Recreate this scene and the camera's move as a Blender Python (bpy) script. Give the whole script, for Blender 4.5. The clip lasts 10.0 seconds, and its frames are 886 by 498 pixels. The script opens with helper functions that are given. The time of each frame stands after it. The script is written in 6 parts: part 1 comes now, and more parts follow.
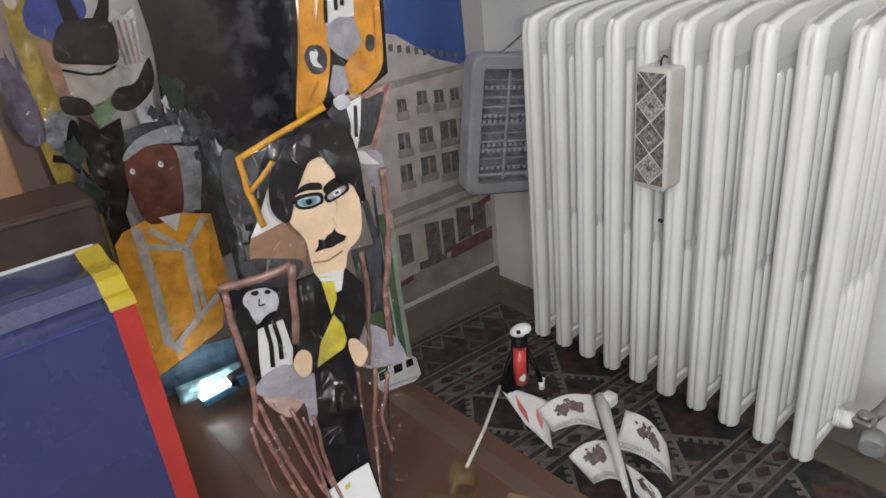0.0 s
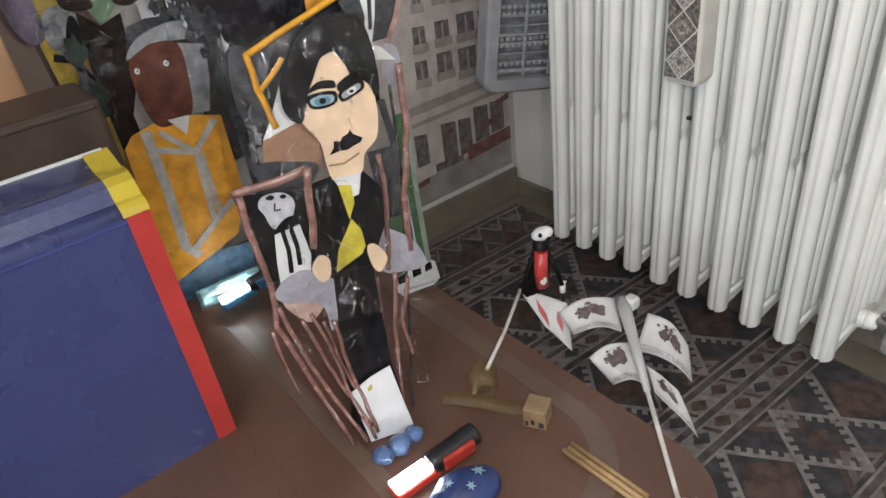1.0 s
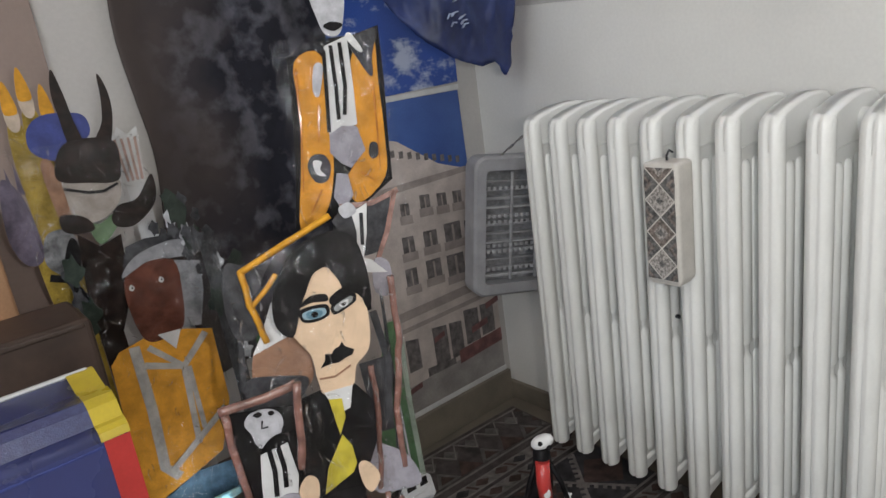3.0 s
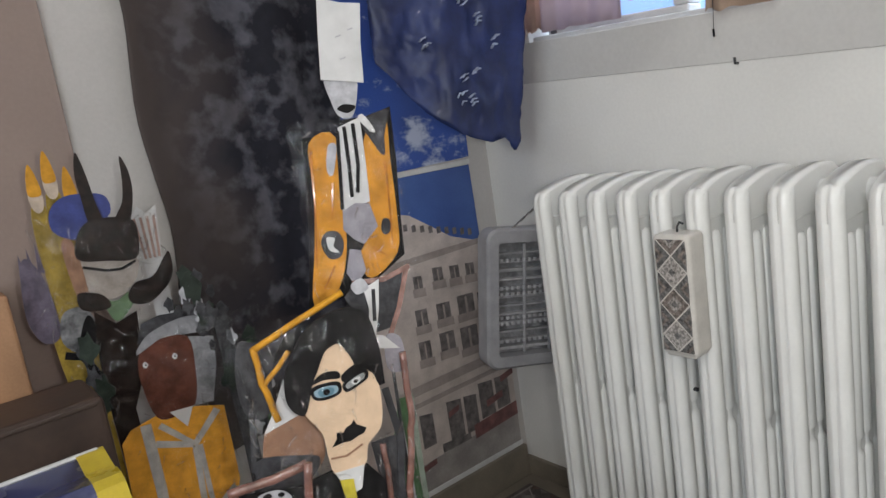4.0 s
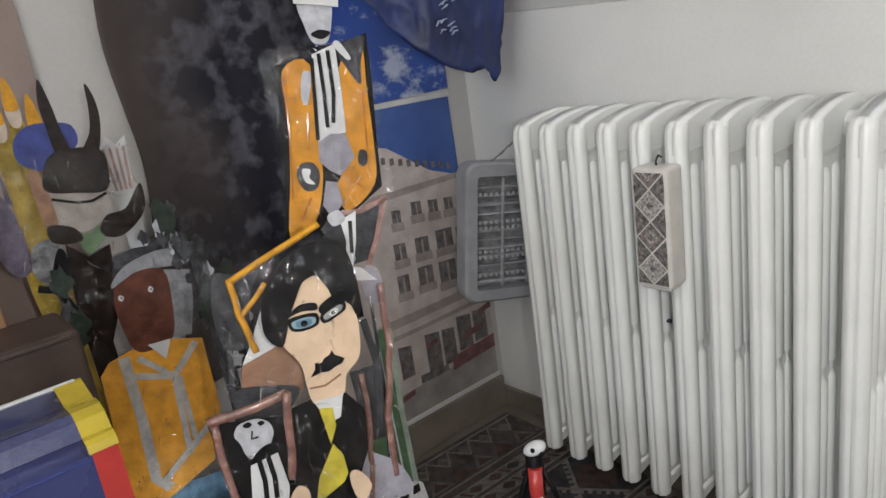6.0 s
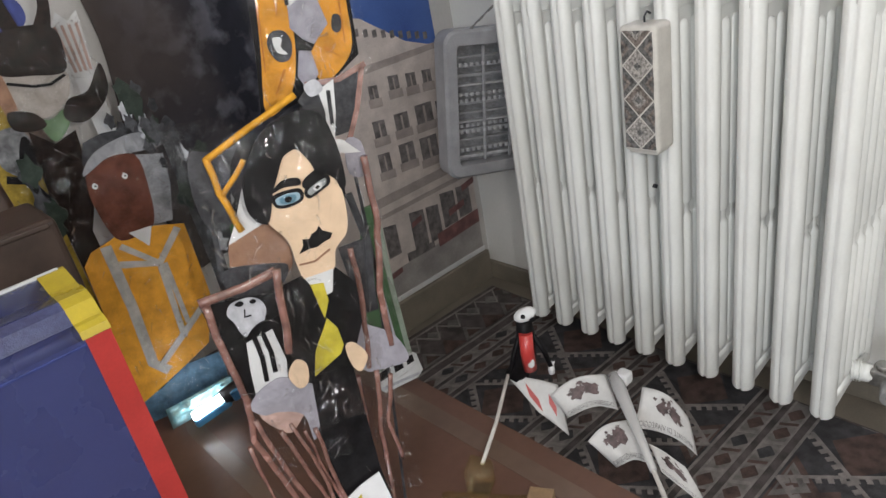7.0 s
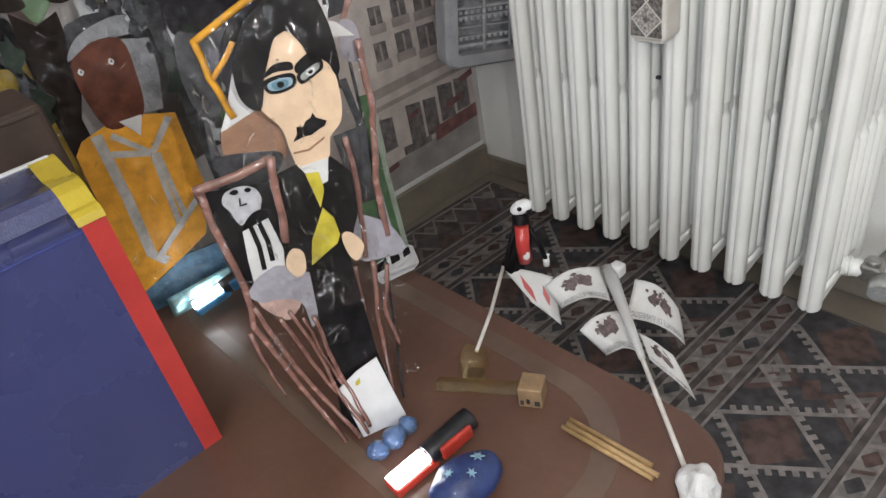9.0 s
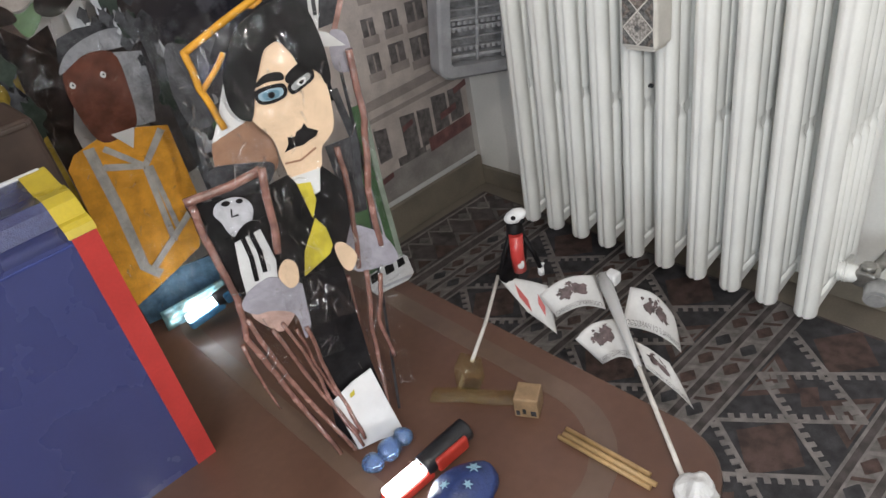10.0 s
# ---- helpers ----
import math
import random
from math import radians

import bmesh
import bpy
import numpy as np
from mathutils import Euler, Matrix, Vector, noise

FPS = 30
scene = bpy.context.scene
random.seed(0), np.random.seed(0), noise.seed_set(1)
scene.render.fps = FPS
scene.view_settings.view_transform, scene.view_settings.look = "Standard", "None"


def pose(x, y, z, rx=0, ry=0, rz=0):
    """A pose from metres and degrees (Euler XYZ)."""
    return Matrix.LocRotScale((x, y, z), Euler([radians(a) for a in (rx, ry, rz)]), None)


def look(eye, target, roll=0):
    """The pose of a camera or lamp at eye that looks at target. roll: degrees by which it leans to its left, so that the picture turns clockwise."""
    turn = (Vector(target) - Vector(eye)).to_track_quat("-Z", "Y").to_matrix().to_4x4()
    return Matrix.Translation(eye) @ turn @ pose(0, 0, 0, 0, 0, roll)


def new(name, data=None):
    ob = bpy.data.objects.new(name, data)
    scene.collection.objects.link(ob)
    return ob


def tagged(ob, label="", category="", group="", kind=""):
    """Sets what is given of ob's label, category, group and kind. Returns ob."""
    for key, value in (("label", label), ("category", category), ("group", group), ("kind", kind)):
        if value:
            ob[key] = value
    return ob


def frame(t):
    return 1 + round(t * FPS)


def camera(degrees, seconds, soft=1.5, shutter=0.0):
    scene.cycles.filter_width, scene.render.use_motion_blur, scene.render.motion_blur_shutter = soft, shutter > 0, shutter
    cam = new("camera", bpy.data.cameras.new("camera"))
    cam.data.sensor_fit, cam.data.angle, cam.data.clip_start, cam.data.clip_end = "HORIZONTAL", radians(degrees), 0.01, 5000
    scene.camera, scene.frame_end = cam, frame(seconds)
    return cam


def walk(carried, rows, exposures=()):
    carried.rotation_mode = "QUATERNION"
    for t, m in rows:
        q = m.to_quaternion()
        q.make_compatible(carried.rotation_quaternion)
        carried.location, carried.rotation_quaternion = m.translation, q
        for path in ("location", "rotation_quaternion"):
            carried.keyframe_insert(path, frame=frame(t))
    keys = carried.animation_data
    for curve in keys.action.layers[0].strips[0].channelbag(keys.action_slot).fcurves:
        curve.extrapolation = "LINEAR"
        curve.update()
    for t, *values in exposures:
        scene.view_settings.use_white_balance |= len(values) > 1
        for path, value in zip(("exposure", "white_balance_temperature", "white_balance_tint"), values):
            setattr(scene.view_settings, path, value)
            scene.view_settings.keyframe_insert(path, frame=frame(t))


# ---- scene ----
cam = camera(66.2, 10.0)
PATH = [
    (0, (0.05, -0.026, 0.842), (1.155, 1.419, 0.009), -6.0),
    (0.5, (0.052, -0.017, 0.835), (1.052, 1.377, -0.192), -7.8),
    (1, (0.058, -0.005, 0.833), (1.022, 1.375, -0.247), -7.6),
    (1.5, (0.059, 0.002, 0.835), (1.045, 1.423, -0.17), -7.4),
    (2, (0.057, 0.004, 0.834), (1.112, 1.489, 0.007), -7.2),
    (2.5, (0.063, 0.005, 0.836), (1.214, 1.492, 0.155), -7.6),
    (4, (0.065, 0.001, 0.843), (1.275, 1.554, 0.488), -8.7),
    (4.5, (0.066, -0.004, 0.848), (1.294, 1.549, 0.559), -8.4),
    (5, (0.067, 0.005, 0.842), (1.285, 1.555, 0.504), -8.4),
    (6.5, (0.068, 0.003, 0.833), (1.249, 1.448, 0.113), -9.3),
    (7, (0.068, 0.017, 0.823), (1.198, 1.419, -0.049), -10.9),
    (7.5, (0.066, 0.014, 0.823), (1.183, 1.437, -0.03), -11.0),
    (8, (0.067, 0.015, 0.825), (1.159, 1.423, -0.082), -9.8),
    (8.5, (0.067, 0.019, 0.816), (1.063, 1.365, -0.278), -11.7),
    (9, (0.067, 0.017, 0.815), (1.067, 1.332, -0.312), -11.3),
    (9.5, (0.066, 0.017, 0.815), (1.088, 1.327, -0.299), -11.1),
    (10, (0.07, 0.016, 0.811), (1.093, 1.336, -0.29), -11.6),
]
walk(cam, [(t, look(eye, target, roll)) for t, eye, target, roll in PATH],
     [(0, 0.05), (0.5, 0.18), (1.5, 0.22), (2.5, 0.0), (4, -0.08), (5, -0.05), (6.5, 0.08), (7, 0.16), (7.5, 0.16), (8, 0.15), (8.5, 0.25), (10, 0.28)])

# ---- world and lights ----
world = bpy.data.worlds.new("world")
scene.world = world
world.use_nodes = True
wn = world.node_tree
sky = wn.nodes.new("ShaderNodeTexSky")
sky.sky_type, sky.sun_disc = "NISHITA", False
sky.sun_elevation, sky.sun_rotation = radians(25), radians(70)
wn.links.new(sky.outputs[0], wn.nodes["Background"].inputs[0])
wn.nodes["Background"].inputs[1].default_value = 0.10


def lamp(name, kind, m, energy, color, **more):
    data = bpy.data.lights.new(name, kind)
    data.energy, data.color = energy, color
    for key, value in more.items():
        if key == "size":
            data.size = value
        if key == "size_y":
            data.shape, data.size_y = "RECTANGLE", value
        if key == "radius":
            data.shadow_soft_size = value
        if key == "spot":
            data.spot_size, data.spot_blend = value
    ob = new(name, data)
    ob.matrix_world = m
    return ob


# daylight in the window's opening, an unseen overhead fill added to lift the room, the phone's own torch beside its
# lens
lamp("window_daylight", "AREA", look((1.27, 0.43, 1.40), (0.3, 0.43, 1.2)), 12, (0.80, 0.89, 1.0), size=0.9, size_y=0.8)
lamp("overhead_fill_light", "POINT", pose(-0.75, -0.55, 2.25), 20, (1.0, 0.97, 0.93), radius=0.06)
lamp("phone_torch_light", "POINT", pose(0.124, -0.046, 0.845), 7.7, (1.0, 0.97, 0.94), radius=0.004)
# soft fill added from the unseen west side, where no window is known
lamp("west_fill_light", "AREA", look((-2.26, -0.85, 1.40), (0.9, 0.5, 0.6)), 34, (0.88, 0.94, 1.0), size=1.3, size_y=1.1)

# ---- materials ----
MATS = {}


def mat(name, color, rough=0.6, metal=0.0, vary=0.12, scale=30.0, bump=0.1, grain=300.0, coat=0.0, second=None, emit=0.0, alpha=None, island=0.0):
    """A surface with variation at two sizes and fine relief; lengths in metres."""
    if name in MATS:
        return MATS[name]
    m = bpy.data.materials.new(name)
    m.use_nodes = True
    nt = m.node_tree
    b = nt.nodes["Principled BSDF"]
    b.inputs["Roughness"].default_value, b.inputs["Metallic"].default_value = rough, metal
    if "rolled" in name:
        b.inputs["Specular IOR Level"].default_value = 1.0
    if any(k in name for k in ("card", "marker", "pencil")):
        b.inputs["Specular IOR Level"].default_value = 0.12
    b.inputs["Coat Weight"].default_value, b.inputs["Coat Roughness"].default_value = coat * (0.0 if "card" in name or "marker" in name else 1.0), 0.08
    co = nt.nodes.new("ShaderNodeTexCoord")
    big = nt.nodes.new("ShaderNodeTexNoise")
    big.inputs["Scale"].default_value, big.inputs["Detail"].default_value = scale, 5
    fine = nt.nodes.new("ShaderNodeTexNoise")
    fine.inputs["Scale"].default_value, fine.inputs["Detail"].default_value = grain, 3
    for n in (big, fine):
        nt.links.new(co.outputs["Object"], n.inputs["Vector"])
    ramp = nt.nodes.new("ShaderNodeValToRGB")
    c = Vector(color)
    lo, hi = (second or tuple(c * (1 - 2 * vary))), tuple(c * (1 + vary))
    ramp.color_ramp.elements[0].position, ramp.color_ramp.elements[1].position = 0.33, 0.66
    ramp.color_ramp.elements[0].color, ramp.color_ramp.elements[1].color = (*lo, 1), (*hi, 1)
    nt.links.new(big.outputs["Fac"], ramp.inputs["Fac"])
    mix = nt.nodes.new("ShaderNodeMix")
    mix.data_type, mix.blend_type = "RGBA", "MULTIPLY"
    mix.inputs["Factor"].default_value = min(1.0, vary * 2.5)
    nt.links.new(ramp.outputs["Color"], mix.inputs["A"])
    grey = nt.nodes.new("ShaderNodeMapRange")
    grey.inputs["From Min"].default_value, grey.inputs["From Max"].default_value = 0.3, 0.7
    grey.inputs["To Min"].default_value, grey.inputs["To Max"].default_value = 0.7, 1.15
    nt.links.new(fine.outputs["Fac"], grey.inputs["Value"])
    nt.links.new(grey.outputs["Result"], mix.inputs["B"])
    nt.links.new(mix.outputs["Result"], b.inputs["Base Color"])
    rr = nt.nodes.new("ShaderNodeMapRange")
    rr.inputs["To Min"].default_value, rr.inputs["To Max"].default_value = max(0.02, rough - 0.12), min(1.0, rough + 0.12)
    nt.links.new(big.outputs["Fac"], rr.inputs["Value"])
    nt.links.new(rr.outputs["Result"], b.inputs["Roughness"])
    if bump:
        bp = nt.nodes.new("ShaderNodeBump")
        bp.inputs["Strength"].default_value, bp.inputs["Distance"].default_value = bump, 0.002
        nt.links.new(fine.outputs["Fac"], bp.inputs["Height"])
        nt.links.new(bp.outputs["Normal"], b.inputs["Normal"])
    if emit:
        b.inputs["Emission Color"].default_value = (*color, 1)
        b.inputs["Emission Strength"].default_value = emit
    MATS[name] = m
    return m


def clear(name, tint, gloss=0.7, rough=0.05, scale=60.0, bump=0.6, haze=0.0, stretch=1.0, limit=1.0):
    """Thin clear plastic: mostly see-through, with a wrinkled gloss."""
    m = bpy.data.materials.new(name)
    m.use_nodes = True
    nt = m.node_tree
    nt.nodes.remove(nt.nodes["Principled BSDF"])
    tr, gl, mx = (nt.nodes.new("ShaderNodeBsdf" + k) for k in ("Transparent", "Glossy", "Glossy"))
    nt.nodes.remove(mx)
    mx = nt.nodes.new("ShaderNodeMixShader")
    tr.inputs["Color"].default_value = (*tint, 1)
    gl.inputs["Roughness"].default_value = rough
    fr = nt.nodes.new("ShaderNodeFresnel")
    fr.inputs["IOR"].default_value = 1.5
    ns = nt.nodes.new("ShaderNodeTexNoise")
    ns.inputs["Scale"].default_value, ns.inputs["Detail"].default_value = scale, 2
    co = nt.nodes.new("ShaderNodeTexCoord")
    bp = nt.nodes.new("ShaderNodeBump")
    bp.inputs["Strength"].default_value, bp.inputs["Distance"].default_value = bump, 0.006
    mp = nt.nodes.new("ShaderNodeMapping")
    mp.inputs["Scale"].default_value = (1, 1, stretch)
    nt.links.new(co.outputs["Object"], mp.inputs["Vector"])
    nt.links.new(mp.outputs["Vector"], ns.inputs["Vector"])
    nt.links.new(ns.outputs["Fac"], bp.inputs["Height"])
    nt.links.new(bp.outputs["Normal"], gl.inputs["Normal"])
    nt.links.new(bp.outputs["Normal"], fr.inputs["Normal"])
    sc = nt.nodes.new("ShaderNodeMath")
    sc.operation = "MULTIPLY"
    sc.inputs[1].default_value = gloss
    nt.links.new(fr.outputs[0], sc.inputs[0])
    top = nt.nodes.new("ShaderNodeMath")
    top.operation, top.inputs[1].default_value = "MINIMUM", limit
    nt.links.new(sc.outputs[0], top.inputs[0])
    nt.links.new(top.outputs[0], mx.inputs[0])
    body = tr
    if haze:
        df, body = nt.nodes.new("ShaderNodeBsdfDiffuse"), nt.nodes.new("ShaderNodeMixShader")
        df.inputs["Color"].default_value = (*tint, 1)
        body.inputs[0].default_value = haze
        nt.links.new(tr.outputs[0], body.inputs[1])
        nt.links.new(df.outputs[0], body.inputs[2])
    nt.links.new(body.outputs[0], mx.inputs[1])
    nt.links.new(gl.outputs[0], mx.inputs[2])
    nt.links.new(mx.outputs[0], nt.nodes["Material Output"].inputs["Surface"])
    MATS[name] = m
    return m


PLASTIC = clear("clear_plastic", (0.985, 0.985, 0.985), scale=95.0, bump=0.7, rough=0.08, gloss=0.45, stretch=0.5, limit=0.12)
FOLD = clear("plastic_fold", (0.99, 0.99, 0.99), scale=60.0, bump=0.05, rough=0.16, gloss=2.6, limit=0.4)
WALL = mat("wall_paint", (0.76, 0.75, 0.72), 0.75, vary=0.04, scale=3, bump=0.15, grain=180)
WALL_SHADE = mat("parapet_paint", (0.60, 0.59, 0.57), 0.7, vary=0.05, scale=4, bump=0.15, grain=150)
ENAMEL = mat("radiator_enamel", (0.84, 0.84, 0.81), 0.38, vary=0.02, scale=18, bump=0.05, grain=250, coat=0.15)
WOODTOP = mat("table_wood", (0.115, 0.060, 0.041), 0.42, vary=0.10, scale=9, bump=0.04, grain=90, coat=0.08, second=(0.100, 0.049, 0.032))
BAND = mat("table_band", (0.132, 0.086, 0.062), 0.36, vary=0.08, scale=14, bump=0.04, grain=90, coat=0.18)
BASE = mat("baseboard_paint", (0.22, 0.19, 0.15), 0.55, vary=0.12, scale=9, bump=0.1)
FLOOR = mat("floor_tile", (0.20, 0.17, 0.135), 0.5, vary=0.15, scale=7, bump=0.1)
BLACK = mat("black_marker", (0.009, 0.008, 0.009), 0.5, vary=0.3, scale=60, bump=0.1, coat=0.08)
SKIN = mat("peach_card", (0.68, 0.50, 0.345), 0.5, vary=0.06, scale=40, bump=0.15, coat=0.3)
YELLOW = mat("yellow_card", (0.50, 0.42, 0.05), 0.5, vary=0.12, scale=60, bump=0.1, coat=0.3)
ORANGE = mat("orange_card", (0.66, 0.29, 0.035), 0.5, vary=0.14, scale=45, bump=0.1, coat=0.35)
AMBER = mat("amber_card", (0.62, 0.30, 0.03), 0.45, vary=0.12, scale=60, bump=0.1, coat=0.35)
WHITE = mat("white_paper", (0.62, 0.62, 0.62), 0.6, vary=0.05, scale=30, bump=0.5, grain=70)
GREY = mat("grey_pencil", (0.48, 0.48, 0.51), 0.55, vary=0.10, scale=90, bump=0.1, coat=0.25)
LILAC = mat("lilac_grey_card", (0.32, 0.305, 0.345), 0.55, vary=0.10, scale=70, bump=0.1, coat=0.3)
DKGREY = mat("dark_grey_card", (0.055, 0.055, 0.06), 0.5, vary=0.3, scale=60, bump=0.1, coat=0.35)
ROSE = mat("rose_brown_rolled_paper", (0.24, 0.115, 0.092), 0.24, vary=0.2, scale=70, bump=0.25, grain=160, coat=0.9)
BROWN = mat("brown_card", (0.12, 0.042, 0.027), 0.45, vary=0.2, scale=50, bump=0.1, coat=0.4)
TAN = mat("tan_card", (0.30, 0.17, 0.11), 0.45, vary=0.12, scale=50, bump=0.1, coat=0.3)
GREEN = mat("green_card", (0.07, 0.14, 0.065), 0.5, vary=0.15, scale=60, bump=0.1, coat=0.4)
PALEGREEN = mat("pale_green_card", (0.28, 0.33, 0.27), 0.5, vary=0.1, scale=60, bump=0.1, coat=0.3)
EYEBLUE = mat("pale_blue_card", (0.30, 0.42, 0.50), 0.5, vary=0.1, scale=80, bump=0.05)
NAVY = mat("navy_card", (0.050, 0.065, 0.22), 0.42, vary=0.12, scale=50, bump=0.1, coat=0.3)
OLIVE = mat("olive_yellow_card", (0.36, 0.25, 0.045), 0.45, vary=0.25, scale=40, bump=0.1, coat=0.4)
PURPLE = mat("dull_purple_card", (0.13, 0.11, 0.15), 0.5, vary=0.2, scale=50, bump=0.1, coat=0.3)
DENIM = mat("blue_denim_card", (0.10, 0.19, 0.28), 0.45, vary=0.2, scale=50, bump=0.1, coat=0.4)
RED = mat("red_tape", (0.50, 0.045, 0.040), 0.35, vary=0.08, scale=20, bump=0.05, coat=0.2)
BLUE = mat("blue_plastic", (0.045, 0.055, 0.165), 0.26, vary=0.04, scale=10, bump=0.04, coat=0.35)
YTAPE = mat("yellow_tape", (0.50, 0.38, 0.03), 0.3, vary=0.08, scale=30, bump=0.05, coat=0.3)
FLESHPINK = mat("pink_card", (0.46, 0.31, 0.27), 0.5, vary=0.15, scale=60, bump=0.1, coat=0.4)

# ---- building helpers ----
def part(name, bm, materials, parent=None, label="", m=None, smooth=False):
    """One mesh object from a bmesh, under a thing or at top level."""
    me = bpy.data.meshes.new(name)
    bmesh.ops.recalc_face_normals(bm, faces=bm.faces[:])
    if smooth:
        for fa in bm.faces:
            fa.smooth = True
    bm.to_mesh(me)
    bm.free()
    for one in materials if isinstance(materials, (list, tuple)) else [materials]:
        me.materials.append(one)
    ob = new(name, me)
    if m is not None:
        ob.matrix_basis = m
    if parent:
        ob.parent = parent
    if label:
        tagged(ob, label)
    return ob


def thing(name, label, category, m=None, group="", kind=""):
    ob = new(name)
    ob.empty_display_size = 0.02
    if m is not None:
        ob.matrix_basis = m
    return tagged(ob, label, category, group, kind)


def box(bm, lo, hi, bevel=0.0, mi=0, m=None, seg=2):
    c = [(a + b) / 2 for a, b in zip(lo, hi)]
    s = [abs(b - a) for a, b in zip(lo, hi)]
    made = bmesh.ops.create_cube(bm, size=1, matrix=(m or Matrix()) @ Matrix.Translation(c) @ Matrix.Diagonal((*s, 1)))
    vs = made["verts"]
    faces = {fa for v in vs for fa in v.link_faces}
    for fa in faces:
        fa.material_index = mi
    if bevel:
        es = list({e for v in vs for e in v.link_edges})
        r = bmesh.ops.bevel(bm, geom=es, offset=bevel, segments=seg, affect="EDGES", profile=0.5)
        for fa in r["faces"]:
            fa.material_index = mi


def tube(bm, pts, r, n=10, mi=0, r2=None, cap=True):
    """A round rod along the points, from radius r to r2."""
    pts = [Vector(p) for p in pts]
    rings = []
    for i, p in enumerate(pts):
        d = (pts[min(i + 1, len(pts) - 1)] - pts[max(i - 1, 0)]).normalized()
        a = d.orthogonal().normalized() if i == 0 else (rings[-1][1] - d * rings[-1][1].dot(d)).normalized()
        b = d.cross(a)
        k = r + ((r2 if r2 is not None else r) - r) * i / max(1, len(pts) - 1)
        rings.append(([bm.verts.new(p + k * (math.cos(q) * a + math.sin(q) * b)) for q in (math.tau * j / n for j in range(n))], a))
    for (u, _), (v, _) in zip(rings, rings[1:]):
        for j in range(n):
            fa = bm.faces.new((u[j], u[(j + 1) % n], v[(j + 1) % n], v[j]))
            fa.material_index, fa.smooth = mi, True
    if cap:
        for ring in (rings[0][0], rings[-1][0]):
            bm.faces.new(ring).material_index = mi


def rounded(pts, steps=4):
    """A smooth closed outline through the corners."""
    n, out = len(pts), []
    for i in range(n):
        p0, p1, p2, p3 = (Vector(pts[(i + k) % n]) for k in (-1, 0, 1, 2))
        for s in range(steps):
            t = s / steps
            out.append(0.5 * (2 * p1 + (p2 - p0) * t + (2 * p0 - 5 * p1 + 4 * p2 - p3) * t * t + (3 * p1 - p0 - 3 * p2 + p3) * t ** 3))
    return out


def sheet(bm, pts, depth, mi=0, thick=0.12, soft=True, curl=0.0):
    """A flat cut-out in centimetres: x to the right, z up, standing depth cm in front of its plane."""
    line = rounded(pts) if soft else [Vector(p) for p in pts]
    front = [bm.verts.new((p.x / 100, -depth / 100, p.y / 100)) for p in line]
    back = [bm.verts.new((p.x / 100, -(depth - thick) / 100, p.y / 100)) for p in line]
    for ring in (front, back):
        bm.faces.new(ring).material_index = mi
    n = len(line)
    for i in range(n):
        bm.faces.new((front[i], front[(i + 1) % n], back[(i + 1) % n], back[i])).material_index = mi


def strip(bm, pts, width, depth, mi=0, thick=0.12, w2=None):
    """A bent paper strip of that width along the points, in centimetres."""
    pts = [Vector(p) for p in pts]
    left, right = [], []
    for i, p in enumerate(pts):
        d = (pts[min(i + 1, len(pts) - 1)] - pts[max(i - 1, 0)]).normalized()
        w = width + ((w2 if w2 is not None else width) - width) * i / max(1, len(pts) - 1)
        q = Vector((-d.y, d.x)) * w / 2
        left.append(p + q), right.append(p - q)
    sheet(bm, left + right[::-1], depth, mi, thick, soft=False)


def crease(p):
    return (1 - min(1.0, abs(noise.noise(p)) * 2.2)) ** 3


def wrap(bm, x0, x1, z0, z1, depth, mi, seed=0.0, n=26, amp=0.5, taper=None):
    """A crumpled sheet of clear plastic before a cut-out, in centimetres."""
    rows = []
    for j in range(2 * n + 1):
        row = []
        v = j / (2 * n)
        for i in range(n + 1):
            u = i / n
            a, b = (x0, x1) if not taper else (x0 + taper[0] * (1 - v), x1 + taper[1] * (1 - v))
            x, z = a + (b - a) * u, z0 + (z1 - z0) * v
            x += 0.5 * noise.noise((u * 0.5 + seed, v * 9, 3 + seed))
            d = depth + amp * noise.noise((x * 0.35 + seed, z * 0.16, seed)) + 0.55 * amp * crease((x * 0.5 + seed, z * 0.22, 7 + seed)) + 0.3 * amp * crease((x * 0.9, z * 0.7, seed))
            row.append(bm.verts.new((x / 100, -d / 100, z / 100)))
        rows.append(row)
    for a, b in zip(rows, rows[1:]):
        for i in range(n):
            fa = bm.faces.new((a[i], a[i + 1], b[i + 1], b[i]))
            fa.material_index, fa.smooth = mi, True


def folds(bm, spots, mi, seed, amount):
    """Short standing folds of the clear plastic, starting at points of its sheet."""
    rnd = random.Random(seed)
    for k in range(amount):
        p = rnd.choice(spots) * 100
        x, d, z = p.x, -p.y + 0.1, p.z
        a = rnd.gauss(1.57, 0.6)
        pts = []
        for i in range(rnd.randint(3, 6)):
            pts.append((x / 100, -d / 100, z / 100))
            a += rnd.gauss(0, 0.3)
            x, z, d = x + 0.36 * math.cos(a), z - 0.36 * math.sin(a), d + rnd.gauss(0, 0.12)
        tube(bm, pts, rnd.uniform(0.0007, 0.0015), 8, mi, r2=0.0003)


